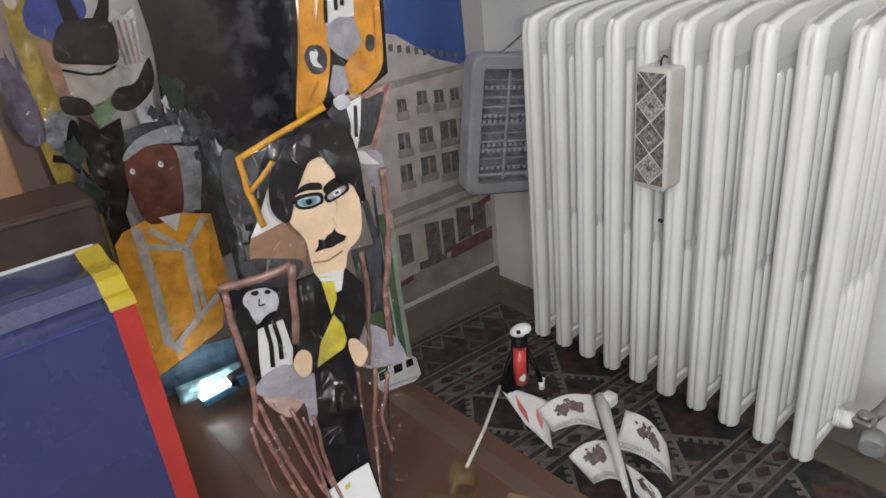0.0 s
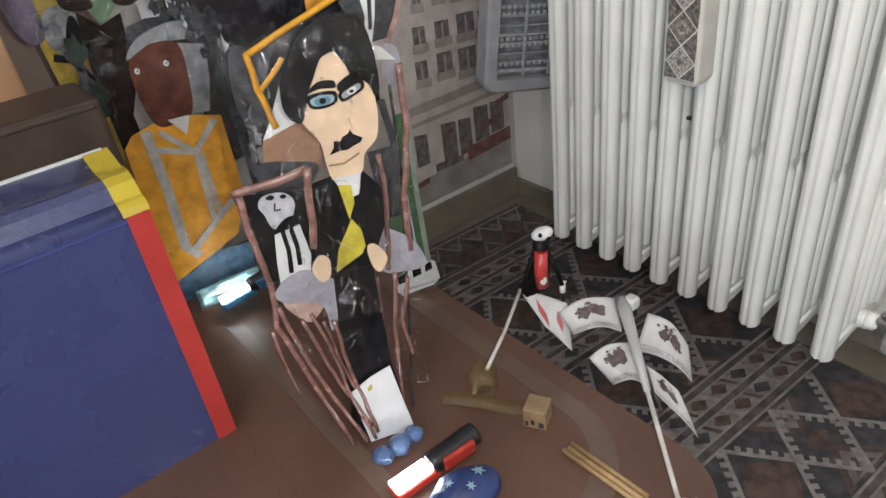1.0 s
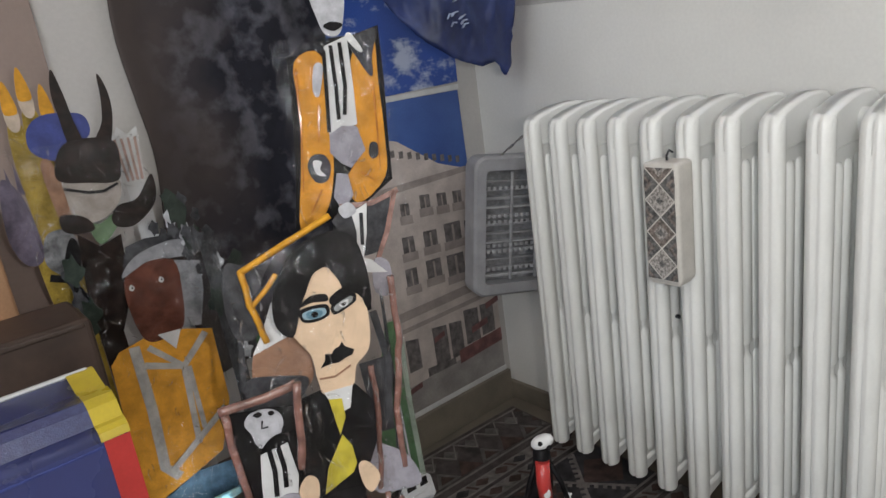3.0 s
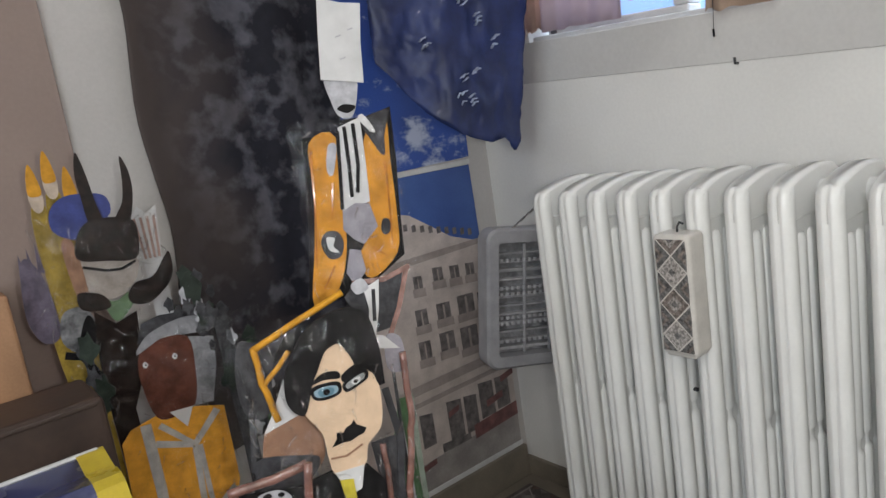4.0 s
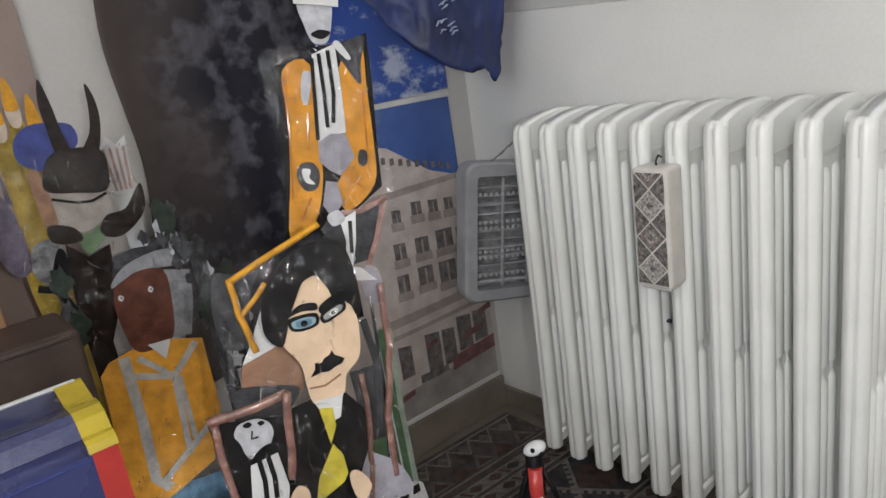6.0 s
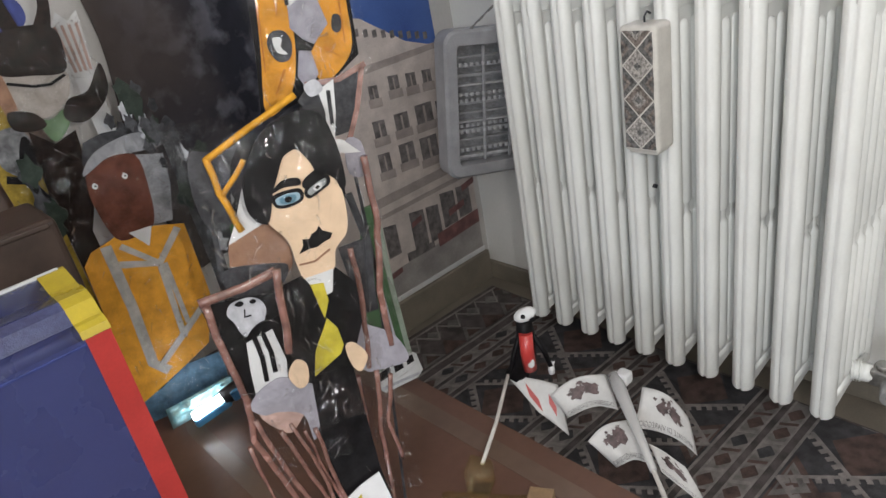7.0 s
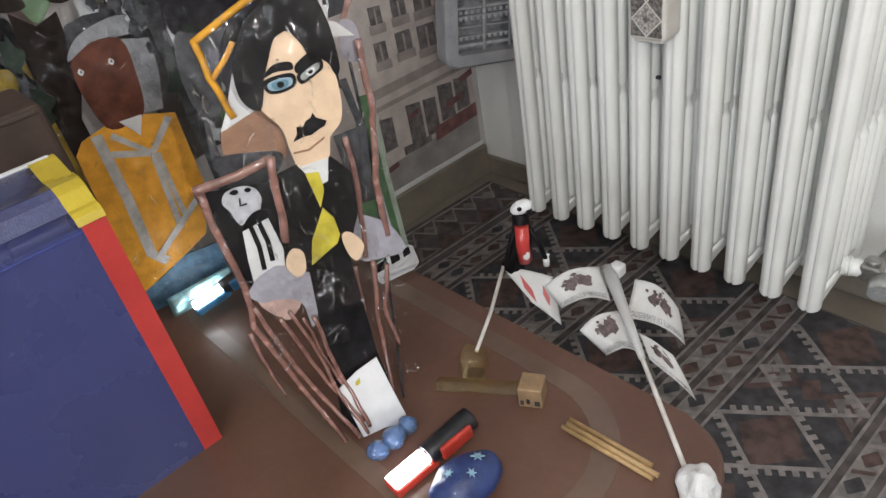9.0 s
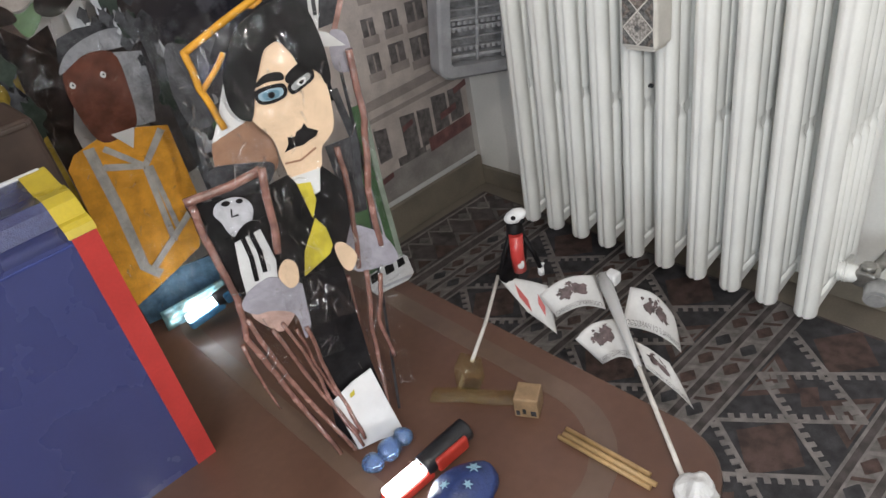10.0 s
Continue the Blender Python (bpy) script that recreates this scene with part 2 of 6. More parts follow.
def rod(bm, pts, width, depth, mi=0, w2=None):
    """A rolled, slightly crumpled paper rod along the points, in centimetres."""
    pts = [Vector(p) for p in pts]
    line = []
    for a, b in zip(pts, pts[1:]):
        k = max(2, int((b - a).length / 0.8))
        line += [a + (b - a) * i / k for i in range(k)]
    line.append(pts[-1])
    out = []
    for p in line:
        w = Vector((noise.noise((p.x * 0.3, p.y * 0.5, width)), noise.noise((p.x * 0.3, p.y * 0.5, 4 + width)))) * 0.16
        out.append(((p.x + w.x) / 100, -(depth + 0.15 + w.y) / 100, p.y / 100))
    tube(bm, out, width / 200, 8, mi, r2=(w2 if w2 is not None else width) / 200)


def upright(x, y, z, az, lean=0.0):
    """Stands a cut-out at a place, turned to the viewer and leaning back."""
    return pose(x, y, z, 0, 0, -az) @ pose(0, 0, 0, -lean)


def cutout(name, label, m, build, mats, category="paper figure", group="paper cut-out figures"):
    bm = bmesh.new()
    build(bm)
    if PLASTIC in mats:
        spots = [v.co.copy() for fa in bm.faces if fa.material_index == mats.index(PLASTIC) for v in fa.verts[:1]]
        tall = max(p.z for p in spots) - min(p.z for p in spots)
        folds(bm, spots, len(mats), len(label), int(10 + tall * 80))
        mats = list(mats) + [FOLD]
    ob = part(name, bm, mats, m=m)
    return tagged(ob, label, category, group)


def loop(x0, x1, y0, y1, r, n=8):
    out = []
    for cx, cy, a0 in ((x1 - r, y1 - r, 0), (x0 + r, y1 - r, 90), (x0 + r, y0 + r, 180), (x1 - r, y0 + r, 270)):
        for k in range(n + 1):
            a = radians(a0 + 90 * k / n)
            out.append((cx + r * math.cos(a), cy + r * math.sin(a)))
    return out


TOP = 0.235   # height of the low table
EAST, NORTH = 1.10, 1.12

# ---- room ----
def slab(name, lo, hi, material, label, category="wall"):
    bm = bmesh.new()
    box(bm, lo, hi)
    return tagged(part(name, bm, material), label, category, kind="structure")


slab("floor", (-2.3, -2.2, -0.10), (1.10, 1.12, 0.0), FLOOR, "dull brown floor showing beside the patterned rug", "floor")
slab("ceiling", (-2.3, -2.2, 2.55), (1.10, 1.12, 2.65), WALL, "plain white painted ceiling", "ceiling")
# north wall: greyer than WALL, so its dimmer light sits in the colour
slab("wall_north", (-2.3, 1.12, -0.10), (1.30, 1.27, 2.65), mat("grey_white_wall_paint", (0.55, 0.53, 0.51), 0.75, vary=0.05, scale=3, bump=0.15, grain=180), "off-white painted wall hung with posters and dark cloth")
# unseen west wall; its opening is added to go with the fill light
bm = bmesh.new()
box(bm, (-2.4, -2.2, -0.10), (-2.3, 1.27, 0.80))
box(bm, (-2.4, -2.2, 2.00), (-2.3, 1.27, 2.65))
box(bm, (-2.4, -2.2, 0.80), (-2.3, -1.55, 2.00))
box(bm, (-2.4, -0.15, 0.80), (-2.3, 1.27, 2.00))
tagged(part("wall_west", bm, WALL), "plain off-white painted wall, unseen, with opening added for fill light", "wall", kind="structure")
slab("wall_south", (-2.4, -2.3, -0.10), (1.30, -2.2, 2.65), WALL, "plain off-white painted wall")
# east wall with its window opening
bm = bmesh.new()
box(bm, (1.10, -2.2, -0.10), (1.30, 1.12, 0.90))
box(bm, (1.10, -2.2, 1.86), (1.30, 1.12, 2.65))
box(bm, (1.10, 0.955, 0.90), (1.30, 1.12, 1.86))
box(bm, (1.10, -2.2, 0.90), (1.30, -0.10, 1.86))
tagged(part("wall_east", bm, WALL), "off-white painted wall with window above the radiator", "wall", kind="structure")
for nm, lo, hi in (("baseboard_north", (-2.3, 1.106, 0.0), (1.088, 1.12, 0.078)), ("baseboard_east", (1.088, -2.2, 0.0), (1.10, 1.12, 0.045))):
    bm = bmesh.new()
    box(bm, lo, hi, 0.003)
    tagged(part(nm, bm, BASE), "low grey-brown baseboard along the wall", "baseboard", kind="structure")
# pinkish stretch left of the crease, also coloured darker for its dim light
bm = bmesh.new()
box(bm, (-2.3, 1.114, 0.078), (0.285, 1.12, 2.55), 0.001)
tagged(part("wall_panel", bm, mat("pinkish_wall_panel", (0.31, 0.235, 0.205), 0.7, vary=0.05, scale=3, bump=0.12, grain=150)), "pinkish beige stretch of wall with dimmer light in its colour", "wall panel", kind="structure")
# strip under the window, coloured greyer for the wall's shade, a little out of level
tilt = Matrix.Translation((1.10, 0.65, 0.93)) @ Matrix.Rotation(radians(3.7), 4, "X")
bm = bmesh.new()
box(bm, (-0.0022, -0.95, -0.052), (0.0, 0.44, 0.026), 0.001)
tagged(part("wall_shade_strip", bm, WALL_SHADE, m=tilt), "strip of wall under the window with shade in its colour", "wall trim", kind="structure")

# ---- window ----
FRAME = mat("window_frame_paint", (0.60, 0.60, 0.60), 0.45, vary=0.06, scale=20, bump=0.05)
DARKFRAME = mat("window_seal", (0.12, 0.12, 0.13), 0.5, vary=0.1, scale=20, bump=0.05)
GLASS = clear("window_glass", (0.95, 0.97, 0.97), bump=0.02)
wtilt = Matrix.Translation((1.135, 0.65, 0.965)) @ Matrix.Rotation(radians(3.7), 4, "X")
win = thing("window_1", "white-framed double window with sheer curtains", "window", wtilt, kind="structure")
for y0, y1 in ((-0.02, 0.285), (-0.36, -0.05), (-0.72, -0.39)):
    bm = bmesh.new()
    for lo, hi in (((0, y0, 0.0), (0.04, y1, 0.014)), ((0, y0, 0.80), (0.04, y1, 0.84)), ((0, y0, 0.014), (0.04, y0 + 0.03, 0.80)), ((0, y1 - 0.03, 0.014), (0.04, y1, 0.80))):
        box(bm, lo, hi, 0.004)
    part("window_frame", bm, FRAME, win)
    bm = bmesh.new()
    box(bm, (0.016, y0 + 0.03, 0.014), (0.02, y1 - 0.03, 0.80))
    pane = part("pane", bm, GLASS, win)
    pane.visible_shadow = False
bm = bmesh.new()
box(bm, (-0.03, -0.74, -0.012), (0.0, 0.30, 0.0), 0.003)
part("window_sill", bm, FRAME, win)
bm = bmesh.new()
box(bm, (-0.004, 0.262, 0.0), (0.0, 0.275, 0.84), 0.001)
part("seal", bm, DARKFRAME, win, "dark rubber seal strip")
# daylight beyond the glass
SKYCARD = mat("daylight", (0.42, 0.62, 0.95), 0.9, vary=0.05, scale=2, bump=0, emit=0.75)
bm = bmesh.new()
box(bm, (1.60, -1.2, 0.4), (1.62, 1.9, 2.8))
tagged(part("backdrop", bm, SKYCARD), "pale bright daylight beyond the window", "sky", kind="structure")


def drape(name, label, material, y0, y1, z0, z1, x, waves, amp, ragged=0.0, n=60, seed=0.0, tiltm=None):
    """A hanging cloth with folds and an uneven hem."""
    bm = bmesh.new()
    rows = []
    for j in range(17):
        v = j / 16
        row = []
        for i in range(n + 1):
            u = i / n
            y = y0 + (y1 - y0) * u
            hem = ragged * noise.noise((u * 6, seed, 1.0))
            z = z0 + hem + (z1 - z0 - hem) * v
            dx = amp * (math.sin(u * math.tau * waves + 2 * noise.noise((u * 3, v * 1.5, seed))) + 0.5 * noise.noise((u * 14, v * 3, seed)))
            row.append(bm.verts.new((x + dx * (1.15 - 0.6 * v), y, z)))
        rows.append(row)
    for a, b in zip(rows, rows[1:]):
        for i in range(n):
            bm.faces.new((a[i], a[i + 1], b[i + 1], b[i]))
    ob = part(name, bm, material, smooth=True, m=tiltm)
    md = ob.modifiers.new("thickness", "SOLIDIFY")
    md.thickness = 0.001
    return tagged(ob, label, "curtain")


def thin_cloth(m, color):
    """Lets light through a thin cloth."""
    nt = m.node_tree
    tl, mx = nt.nodes.new("ShaderNodeBsdfTranslucent"), nt.nodes.new("ShaderNodeMixShader")
    tl.inputs["Color"].default_value = (*color, 1)
    mx.inputs[0].default_value = 0.55
    nt.links.new(nt.nodes["Principled BSDF"].outputs[0], mx.inputs[1])
    nt.links.new(tl.outputs[0], mx.inputs[2])
    nt.links.new(mx.outputs[0], nt.nodes["Material Output"].inputs["Surface"])


PINKCLOTH = mat("faded_pink_cloth", (0.62, 0.50, 0.45), 0.85, vary=0.10, scale=20, bump=0.3, grain=900)
TANCLOTH = mat("tan_cloth", (0.50, 0.36, 0.27), 0.85, vary=0.10, scale=20, bump=0.3, grain=900)
LACE = mat("white_lace", (0.56, 0.47, 0.48), 0.85, vary=0.08, scale=25, bump=0.4, grain=700)
thin_cloth(LACE, (0.62, 0.52, 0.56))
thin_cloth(PINKCLOTH, (0.70, 0.50, 0.42))
drape("curtain", "thin white and pinkish curtain hanging across the lower window", LACE, 0.080, 0.262, 0.006, 0.8, -0.045, 3, 0.006, 0.006, seed=2.0, tiltm=wtilt)
drape("curtain", "faded pink cloth curtain strip with raised hem", PINKCLOTH, -0.020, 0.084, 0.034, 0.8, -0.047, 2, 0.005, 0.008, seed=3.0, tiltm=wtilt)
drape("curtain", "faded pink cloth curtain strip beside the window frame", PINKCLOTH, 0.255, 0.318, 0.010, 0.8, -0.045, 1.5, 0.006, 0.01, seed=5.0, tiltm=wtilt)
drape("curtain", "tan cloth hanging over the window's middle post", TANCLOTH, -0.185, -0.080, -0.008, 0.8, -0.055, 1, 0.005, 0.006, seed=8.0, tiltm=wtilt)
drape("curtain", "thin white and pinkish curtain hanging across the lower window", LACE, -0.60, -0.19, 0.020, 0.8, -0.045, 5, 0.006, 0.02, seed=11.0, tiltm=wtilt)
bm = bmesh.new()
tube(bm, [(1.075, 0.555, 0.99), (1.076, 0.556, 0.95), (1.075, 0.557, 0.922)], 0.0005, 6)
cord = tagged(part("blind_cord", bm, DKGREY), "thin dark pull cord hanging under the window", "cord")
bm = bmesh.new()
box(bm, (1.0735, 0.5555, 0.912), (1.0765, 0.5585, 0.924), 0.001)
part("cord_end", bm, BLACK, cord, "small dark cord weight")
bm = bmesh.new()
tube(bm, [(1.098, 0.535, 0.868), (1.090, 0.535, 0.868), (1.089, 0.535, 0.877)], 0.0020, 8)
tagged(part("wall_hook", bm, DKGREY), "small dark metal hook screwed into the wall", "hook")

# ---- radiator ----
PITCH, Y0 = 0.0553, 0.782
rad = thing("radiator", "white enamelled column radiator on the wall under the window", "radiator")


def core_mesh():
    """Web and rounded headers of one section, as one side profile with softened rims."""
    bm = bmesh.new()
    top = [(0.8725, 0.690), (0.874, 0.701), (0.879, 0.709), (0.888, 0.7145), (0.905, 0.719), (0.930, 0.7235), (0.960, 0.726), (0.990, 0.7255), (1.012, 0.721), (1.026, 0.711)]
    foot = [(1.026, 0.126), (1.000, 0.132), (0.960, 0.135), (0.920, 0.132), (0.8725, 0.124)]
    shells = ((top + foot, 0.0090), ([(1.026, 0.668), (0.8725, 0.668)] + top, 0.0136), ([(0.8725, 0.150), (1.026, 0.150)] + foot, 0.0136))
    for line, half in shells:
        mz = sum(z for _, z in line) / len(line)
        rings = []
        for y, k in ((-half, 0.0035), (-half + 0.0032, 0.0), (half - 0.0032, 0.0), (half, 0.0035)):
            rings.append([bm.verts.new((x + (k if x < 0.95 else -k), y, z + (k if z < mz else -k))) for x, z in line])
        bm.faces.new(rings[0]), bm.faces.new(rings[-1])
        n = len(line)
        for a, b in zip(rings, rings[1:]):
            for i in range(n):
                bm.faces.new((a[i], a[(i + 1) % n], b[(i + 1) % n], b[i])).smooth = True
    return bm


def lobe_mesh(x0, x1, z0, z1, half, seam=False, shoulder=0.0, waist=None):
    """An upright pressed bulge that shows on both sides of the web; the front one has a seam down its middle."""
    bm = bmesh.new()
    xc, length = (x0 + x1) / 2, (x1 - x0) / 2
    ring0 = []
    n = 32
    for k in range(n):
        q = math.tau * k / n
        c, s = math.cos(q), math.sin(q)
        x = -length * math.copysign(abs(c) ** 0.9, c) + (0.0042 if seam and k == 0 else 0.0)
        ring0.append((x, half * math.copysign(abs(s) ** 0.9, s)))
    e = 0.011
    stations = [(z0, 0.80, 0.0), (z0 + 0.002, 0.93, 0.0), (z0 + 0.005, 1.0, 0.0)] if seam else [(z0, 0.55, 0.0), (z0 + e * 0.3, 0.85, 0.0), (z0 + e, 1.0, 0.0)]
    stations += [(z1 - 0.022, 1.0, 0.0), (z1 - 0.010, 0.97, shoulder * 0.25), (z1 - 0.003, 0.85, shoulder * 0.6), (z1, 0.55, shoulder)] if shoulder else [(z1 - e, 1.0, 0.0), (z1 - e * 0.3, 0.85, 0.0), (z1, 0.55, 0.0)]
    if waist:
        stations[3:3] = [(waist - 0.012, 1.0, 0.0), (waist - 0.007, 0.76, 0.0), (waist + 0.007, 0.76, 0.0), (waist + 0.012, 1.0, 0.0)]
    rings = [[bm.verts.new((xc + x * (k if not (shoulder or waist) else 0.5 + 0.5 * k) + sh, y * k, z)) for x, y in ring0] for z, k, sh in stations]
    for a, b in zip(rings, rings[1:]):
        for i in range(n):
            bm.faces.new((a[i], a[(i + 1) % n], b[(i + 1) % n], b[i])).smooth = True
    bm.faces.new(rings[0]), bm.faces.new(rings[-1])
    return bm


RIBS = [(0.8965, 0.9225), (0.9235, 0.9495), (0.9505, 0.9765), (0.9775, 1.0035)]
core = part("column_section", core_mesh(), ENAMEL, rad, m=pose(0, Y0 - 0.0125, 0))
front = part("front_column", lobe_mesh(0.8690, 0.8960, 0.118, 0.712, 0.0156, True, 0.008), ENAMEL, core)
ribs = []
for a, b in RIBS:
    ribs.append(part("rib", lobe_mesh(a, b, 0.154, 0.652, 0.0142, waist=0.383), ENAMEL, core))
rear = part("rear_column", lobe_mesh(1.0045, 1.0315, 0.124, 0.712, 0.0140), ENAMEL, core)
for i in range(1, 10):
    ob = new("column_section", core.data)
    ob.parent, ob.matrix_basis = rad, pose(0, Y0 - 0.0125 - PITCH * i, 0)
    for piece in (front, *ribs, rear):
        o2 = new(piece.name.split(".")[0], piece.data)
        o2.parent = ob
for z in (0.690, 0.142):
    bm = bmesh.new()
    tube(bm, [(0.965, Y0 - 0.004, z), (0.965, Y0 - 9 * PITCH - 0.018, z)], 0.017, 14)
    part("header_pipe", bm, ENAMEL, rad)
for yy in (0.70, 0.36):
    for z in (0.66, 0.17):
        bm = bmesh.new()
        box(bm, (1.03, yy, z), (1.10, yy + 0.012, z + 0.02), 0.002)
        part("wall_bracket", bm, ENAMEL, rad)
bm = bmesh.new()
tube(bm, [(0.906, 0.5370, 0.410), (0.906, 0.5300, 0.410)], 0.0032, 10)
part("screw", bm, DKGREY, rad, "small dark screw head")

# valve and pipe at the radiator's foot
STEEL = mat("dull_steel", (0.36, 0.35, 0.33), 0.38, metal=0.8, vary=0.15, scale=60, bump=0.05)
CHROME = mat("grey_plastic_cap", (0.30, 0.30, 0.30), 0.35, vary=0.1, scale=60)
valve = thing("radiator_valve", "white and steel radiator valve with round grey cap", "valve", pose(0.955, 0.237, 0.156) @ Matrix.Scale(0.85, 4) @ pose(-0.955, -0.225, -0.142))
bm = bmesh.new()
tube(bm, [(0.95, 0.254, 0.142), (0.955, 0.243, 0.142)], 0.016, 16)
tube(bm, [(0.952, 0.243, 0.142), (0.958, 0.225, 0.141)], 0.016, 8)
for k in range(4):
    yy = 0.2535 - 0.004 * k
    tube(bm, [(0.951 + 0.001 * k, yy, 0.142), (0.9515 + 0.001 * k, yy - 0.0018, 0.142)], 0.0185, 16)
part("union_nut", bm, ENAMEL, valve)
bm = bmesh.new()
box(bm, (0.944, 0.194, 0.126), (0.974, 0.226, 0.156), 0.004)
tube(bm, [(0.959, 0.21, 0.156), (0.959, 0.21, 0.165)], 0.011, 12)
tube(bm, [(0.97, 0.208, 0.141), (1.02, 0.203, 0.141), (1.098, 0.20, 0.141)], 0.010, 12)
part("valve_body", bm, STEEL, valve)
bm = bmesh.new()
tube(bm, [(0.955, 0.192, 0.132), (0.926, 0.183, 0.126)], 0.019, 18)
tube(bm, [(0.926, 0.183, 0.126), (0.9235, 0.1822, 0.1255)], 0.012, 16)
part("cap", bm, CHROME, valve, "round grey cap")

# humidifier hung on the radiator
CERAMIC = mat("white_ceramic", (0.66, 0.63, 0.58), 0.35, vary=0.06, scale=30, bump=0.05, coat=0.2)
PATTERN = mat("grey_tile_print", (0.17, 0.165, 0.16), 0.45, vary=0.35, scale=260, bump=0.05, coat=0.2)
PATTERN2 = mat("brownish_tile_print", (0.25, 0.21, 0.185), 0.45, vary=0.35, scale=260, bump=0.05, coat=0.2)
PATTERN3 = mat("pale_grey_tile_print", (0.42, 0.39, 0.36), 0.45, vary=0.3, scale=300, bump=0.05, coat=0.2)
hum = thing("humidifier", "ceramic radiator humidifier with grey lozenge tile print", "humidifier", pose(0.848, 0.5035, 0.490))
bm = bmesh.new()
box(bm, (-0.020, -0.0265, 0.004), (0.020, 0.0265, 0.170), 0.006, seg=3)
box(bm, (-0.016, -0.022, 0.0), (0.016, 0.022, 0.008), 0.003)
part("body", bm, CERAMIC, hum)
for r in range(-1, 9):
    for c in range(3):
        if (r + c) % 2:
            continue
        cy, cz = (1 - c) * 0.0215, 0.010 + 0.0220 * r
        for rr, pm, lift in ((0.93, (PATTERN, PATTERN2, PATTERN, PATTERN3)[(r + 2 * c) % 4], 0.0), (0.52, (PATTERN2, PATTERN3)[r % 2], 0.0003), (0.24, PATTERN, 0.0006)):
            vs = []
            for a, b in ((0.0215, 0), (0, 0.0220), (-0.0215, 0), (0, -0.0220)):
                p = (cy + a * rr, cz + b * rr)
                vs.append((max(-0.0225, min(0.0225, p[0])), max(0.010, min(0.164, p[1]))))
            ar = sum(vs[k][0] * vs[(k + 1) % 4][1] - vs[(k + 1) % 4][0] * vs[k][1] for k in range(4))
            if abs(ar) < 1e-5:
                continue
            bm = bmesh.new()
            f0 = [bm.verts.new((-0.0208 - lift, y, z)) for y, z in vs]
            f1 = [bm.verts.new((-0.0198, y, z)) for y, z in vs]
            bm.faces.new(f0), bm.faces.new(f1)
            for k in range(4):
                bm.faces.new((f0[k], f0[(k + 1) % 4], f1[(k + 1) % 4], f1[k]))
            part("printed_lozenge", bm, pm, hum)
bm = bmesh.new()
tube(bm, [(0.0, 0.0, 0.160), (0.0, 0.0, 0.176), (0.006, 0.0, 0.182), (0.014, 0.0, 0.178)], 0.0015, 8)
part("wire_hook", bm, DKGREY, hum, "dark wire hook")

# ---- grey fan heater panel by the north wall ----
HGREY = mat("grey_heater_plastic", (0.37, 0.37, 0.385), 0.5, vary=0.08, scale=25, bump=0.08)
HLIGHT = mat("pale_grey_grille", (0.50, 0.50, 0.52), 0.45, vary=0.1, scale=50)
HDARK = mat("heater_inside", (0.31, 0.31, 0.32), 0.6, vary=0.2, scale=50)
heat = thing("panel_heater", "grey plastic panel heater with louvred grille", "heater", pose(0.990, 0.945, 0.338, 0, 8, -20))
bm = bmesh.new()
sx, sz = 0.103, 0.284
rings = []
for pts, y in ((loop(-sx, sx, 0, sz, 0.026), 0.050), (loop(-sx, sx, 0, sz, 0.026), 0.006), (loop(-sx + 0.005, sx - 0.005, 0.005, sz - 0.005, 0.022), 0.0),
               (loop(-sx + 0.024, sx - 0.024, 0.026, sz - 0.028, 0.008), 0.0), (loop(-sx + 0.026, sx - 0.026, 0.028, sz - 0.030, 0.007), 0.030), (loop(-sx + 0.026, sx - 0.026, 0.028, sz - 0.030, 0.007), 0.048)):
    rings.append([bm.verts.new((x, y, z)) for x, z in pts])
for a, b in zip(rings, rings[1:] + rings[:1]):
    for k in range(len(a)):
        bm.faces.new((a[k], a[(k + 1) % len(a)], b[(k + 1) % len(a)], b[k]))
part("frame", bm, HGREY, heat)
bm = bmesh.new()
box(bm, (-sx + 0.02, 0.028, 0.02), (sx - 0.02, 0.046, sz - 0.02))
part("back_panel", bm, HDARK, heat)
for k in range(12):
    z = 0.038 + k * 0.0176
    bm = bmesh.new()
    box(bm, (-sx + 0.022, 0.012, z), (sx - 0.022, 0.027, z + (0.0035 if k % 3 else 0.006)), 0.001, m=None)
    part("louvre", bm, HGREY if k % 4 else HLIGHT, heat)
for x in (-0.022, 0.034):
    bm = bmesh.new()
    box(bm, (x, 0.009, 0.03), (x + 0.006, 0.0135, sz - 0.032), 0.0012)
    part("grille_bar", bm, HGREY, heat)
for z in (0.052, 0.088, 0.100, 0.148, 0.160, 0.216):
    for i in range(12):
        x = -sx + 0.031 + 0.0122 * i
        bm = bmesh.new()
        box(bm, (x, 0.0085, z), (x + 0.006, 0.0125, z + 0.007), 0.001)
        part("grille_tab", bm, HLIGHT, heat)
bm = bmesh.new()
for k in range(7):
    tube(bm, [(-0.048 + 0.010 * k, 0.012, sz - 0.004 + 0.008 * k), (-0.038 + 0.010 * k, 0.010 + 0.003 * (k % 2), sz + 0.005 + 0.008 * k)], 0.0016 if k % 2 else 0.0024, 8)
part("chain", bm, STEEL, heat, "short metal chain")
bm = bmesh.new()
box(bm, (0.02, 0.05, 0.15), (0.05, 0.165, 0.18), 0.002)
part("wall_mount", bm, HGREY, heat)

# ---- posters and dark cloth on the north wall ----
def flat(bm, pts, y, mi=0, thick=0.0008):
    """A flat printed shape on the north wall; x and z in centimetres."""
    a = [bm.verts.new((p[0] / 100, y, p[1] / 100)) for p in pts]
    b = [bm.verts.new((p[0] / 100, y + thick, p[1] / 100)) for p in pts]
    bm.faces.new(a).material_index = mi
    bm.faces.new(b).material_index = mi
    for i in range(len(a)):
        bm.faces.new((a[i], a[(i + 1) % len(a)], b[(i + 1) % len(a)], b[i])).material_index = mi


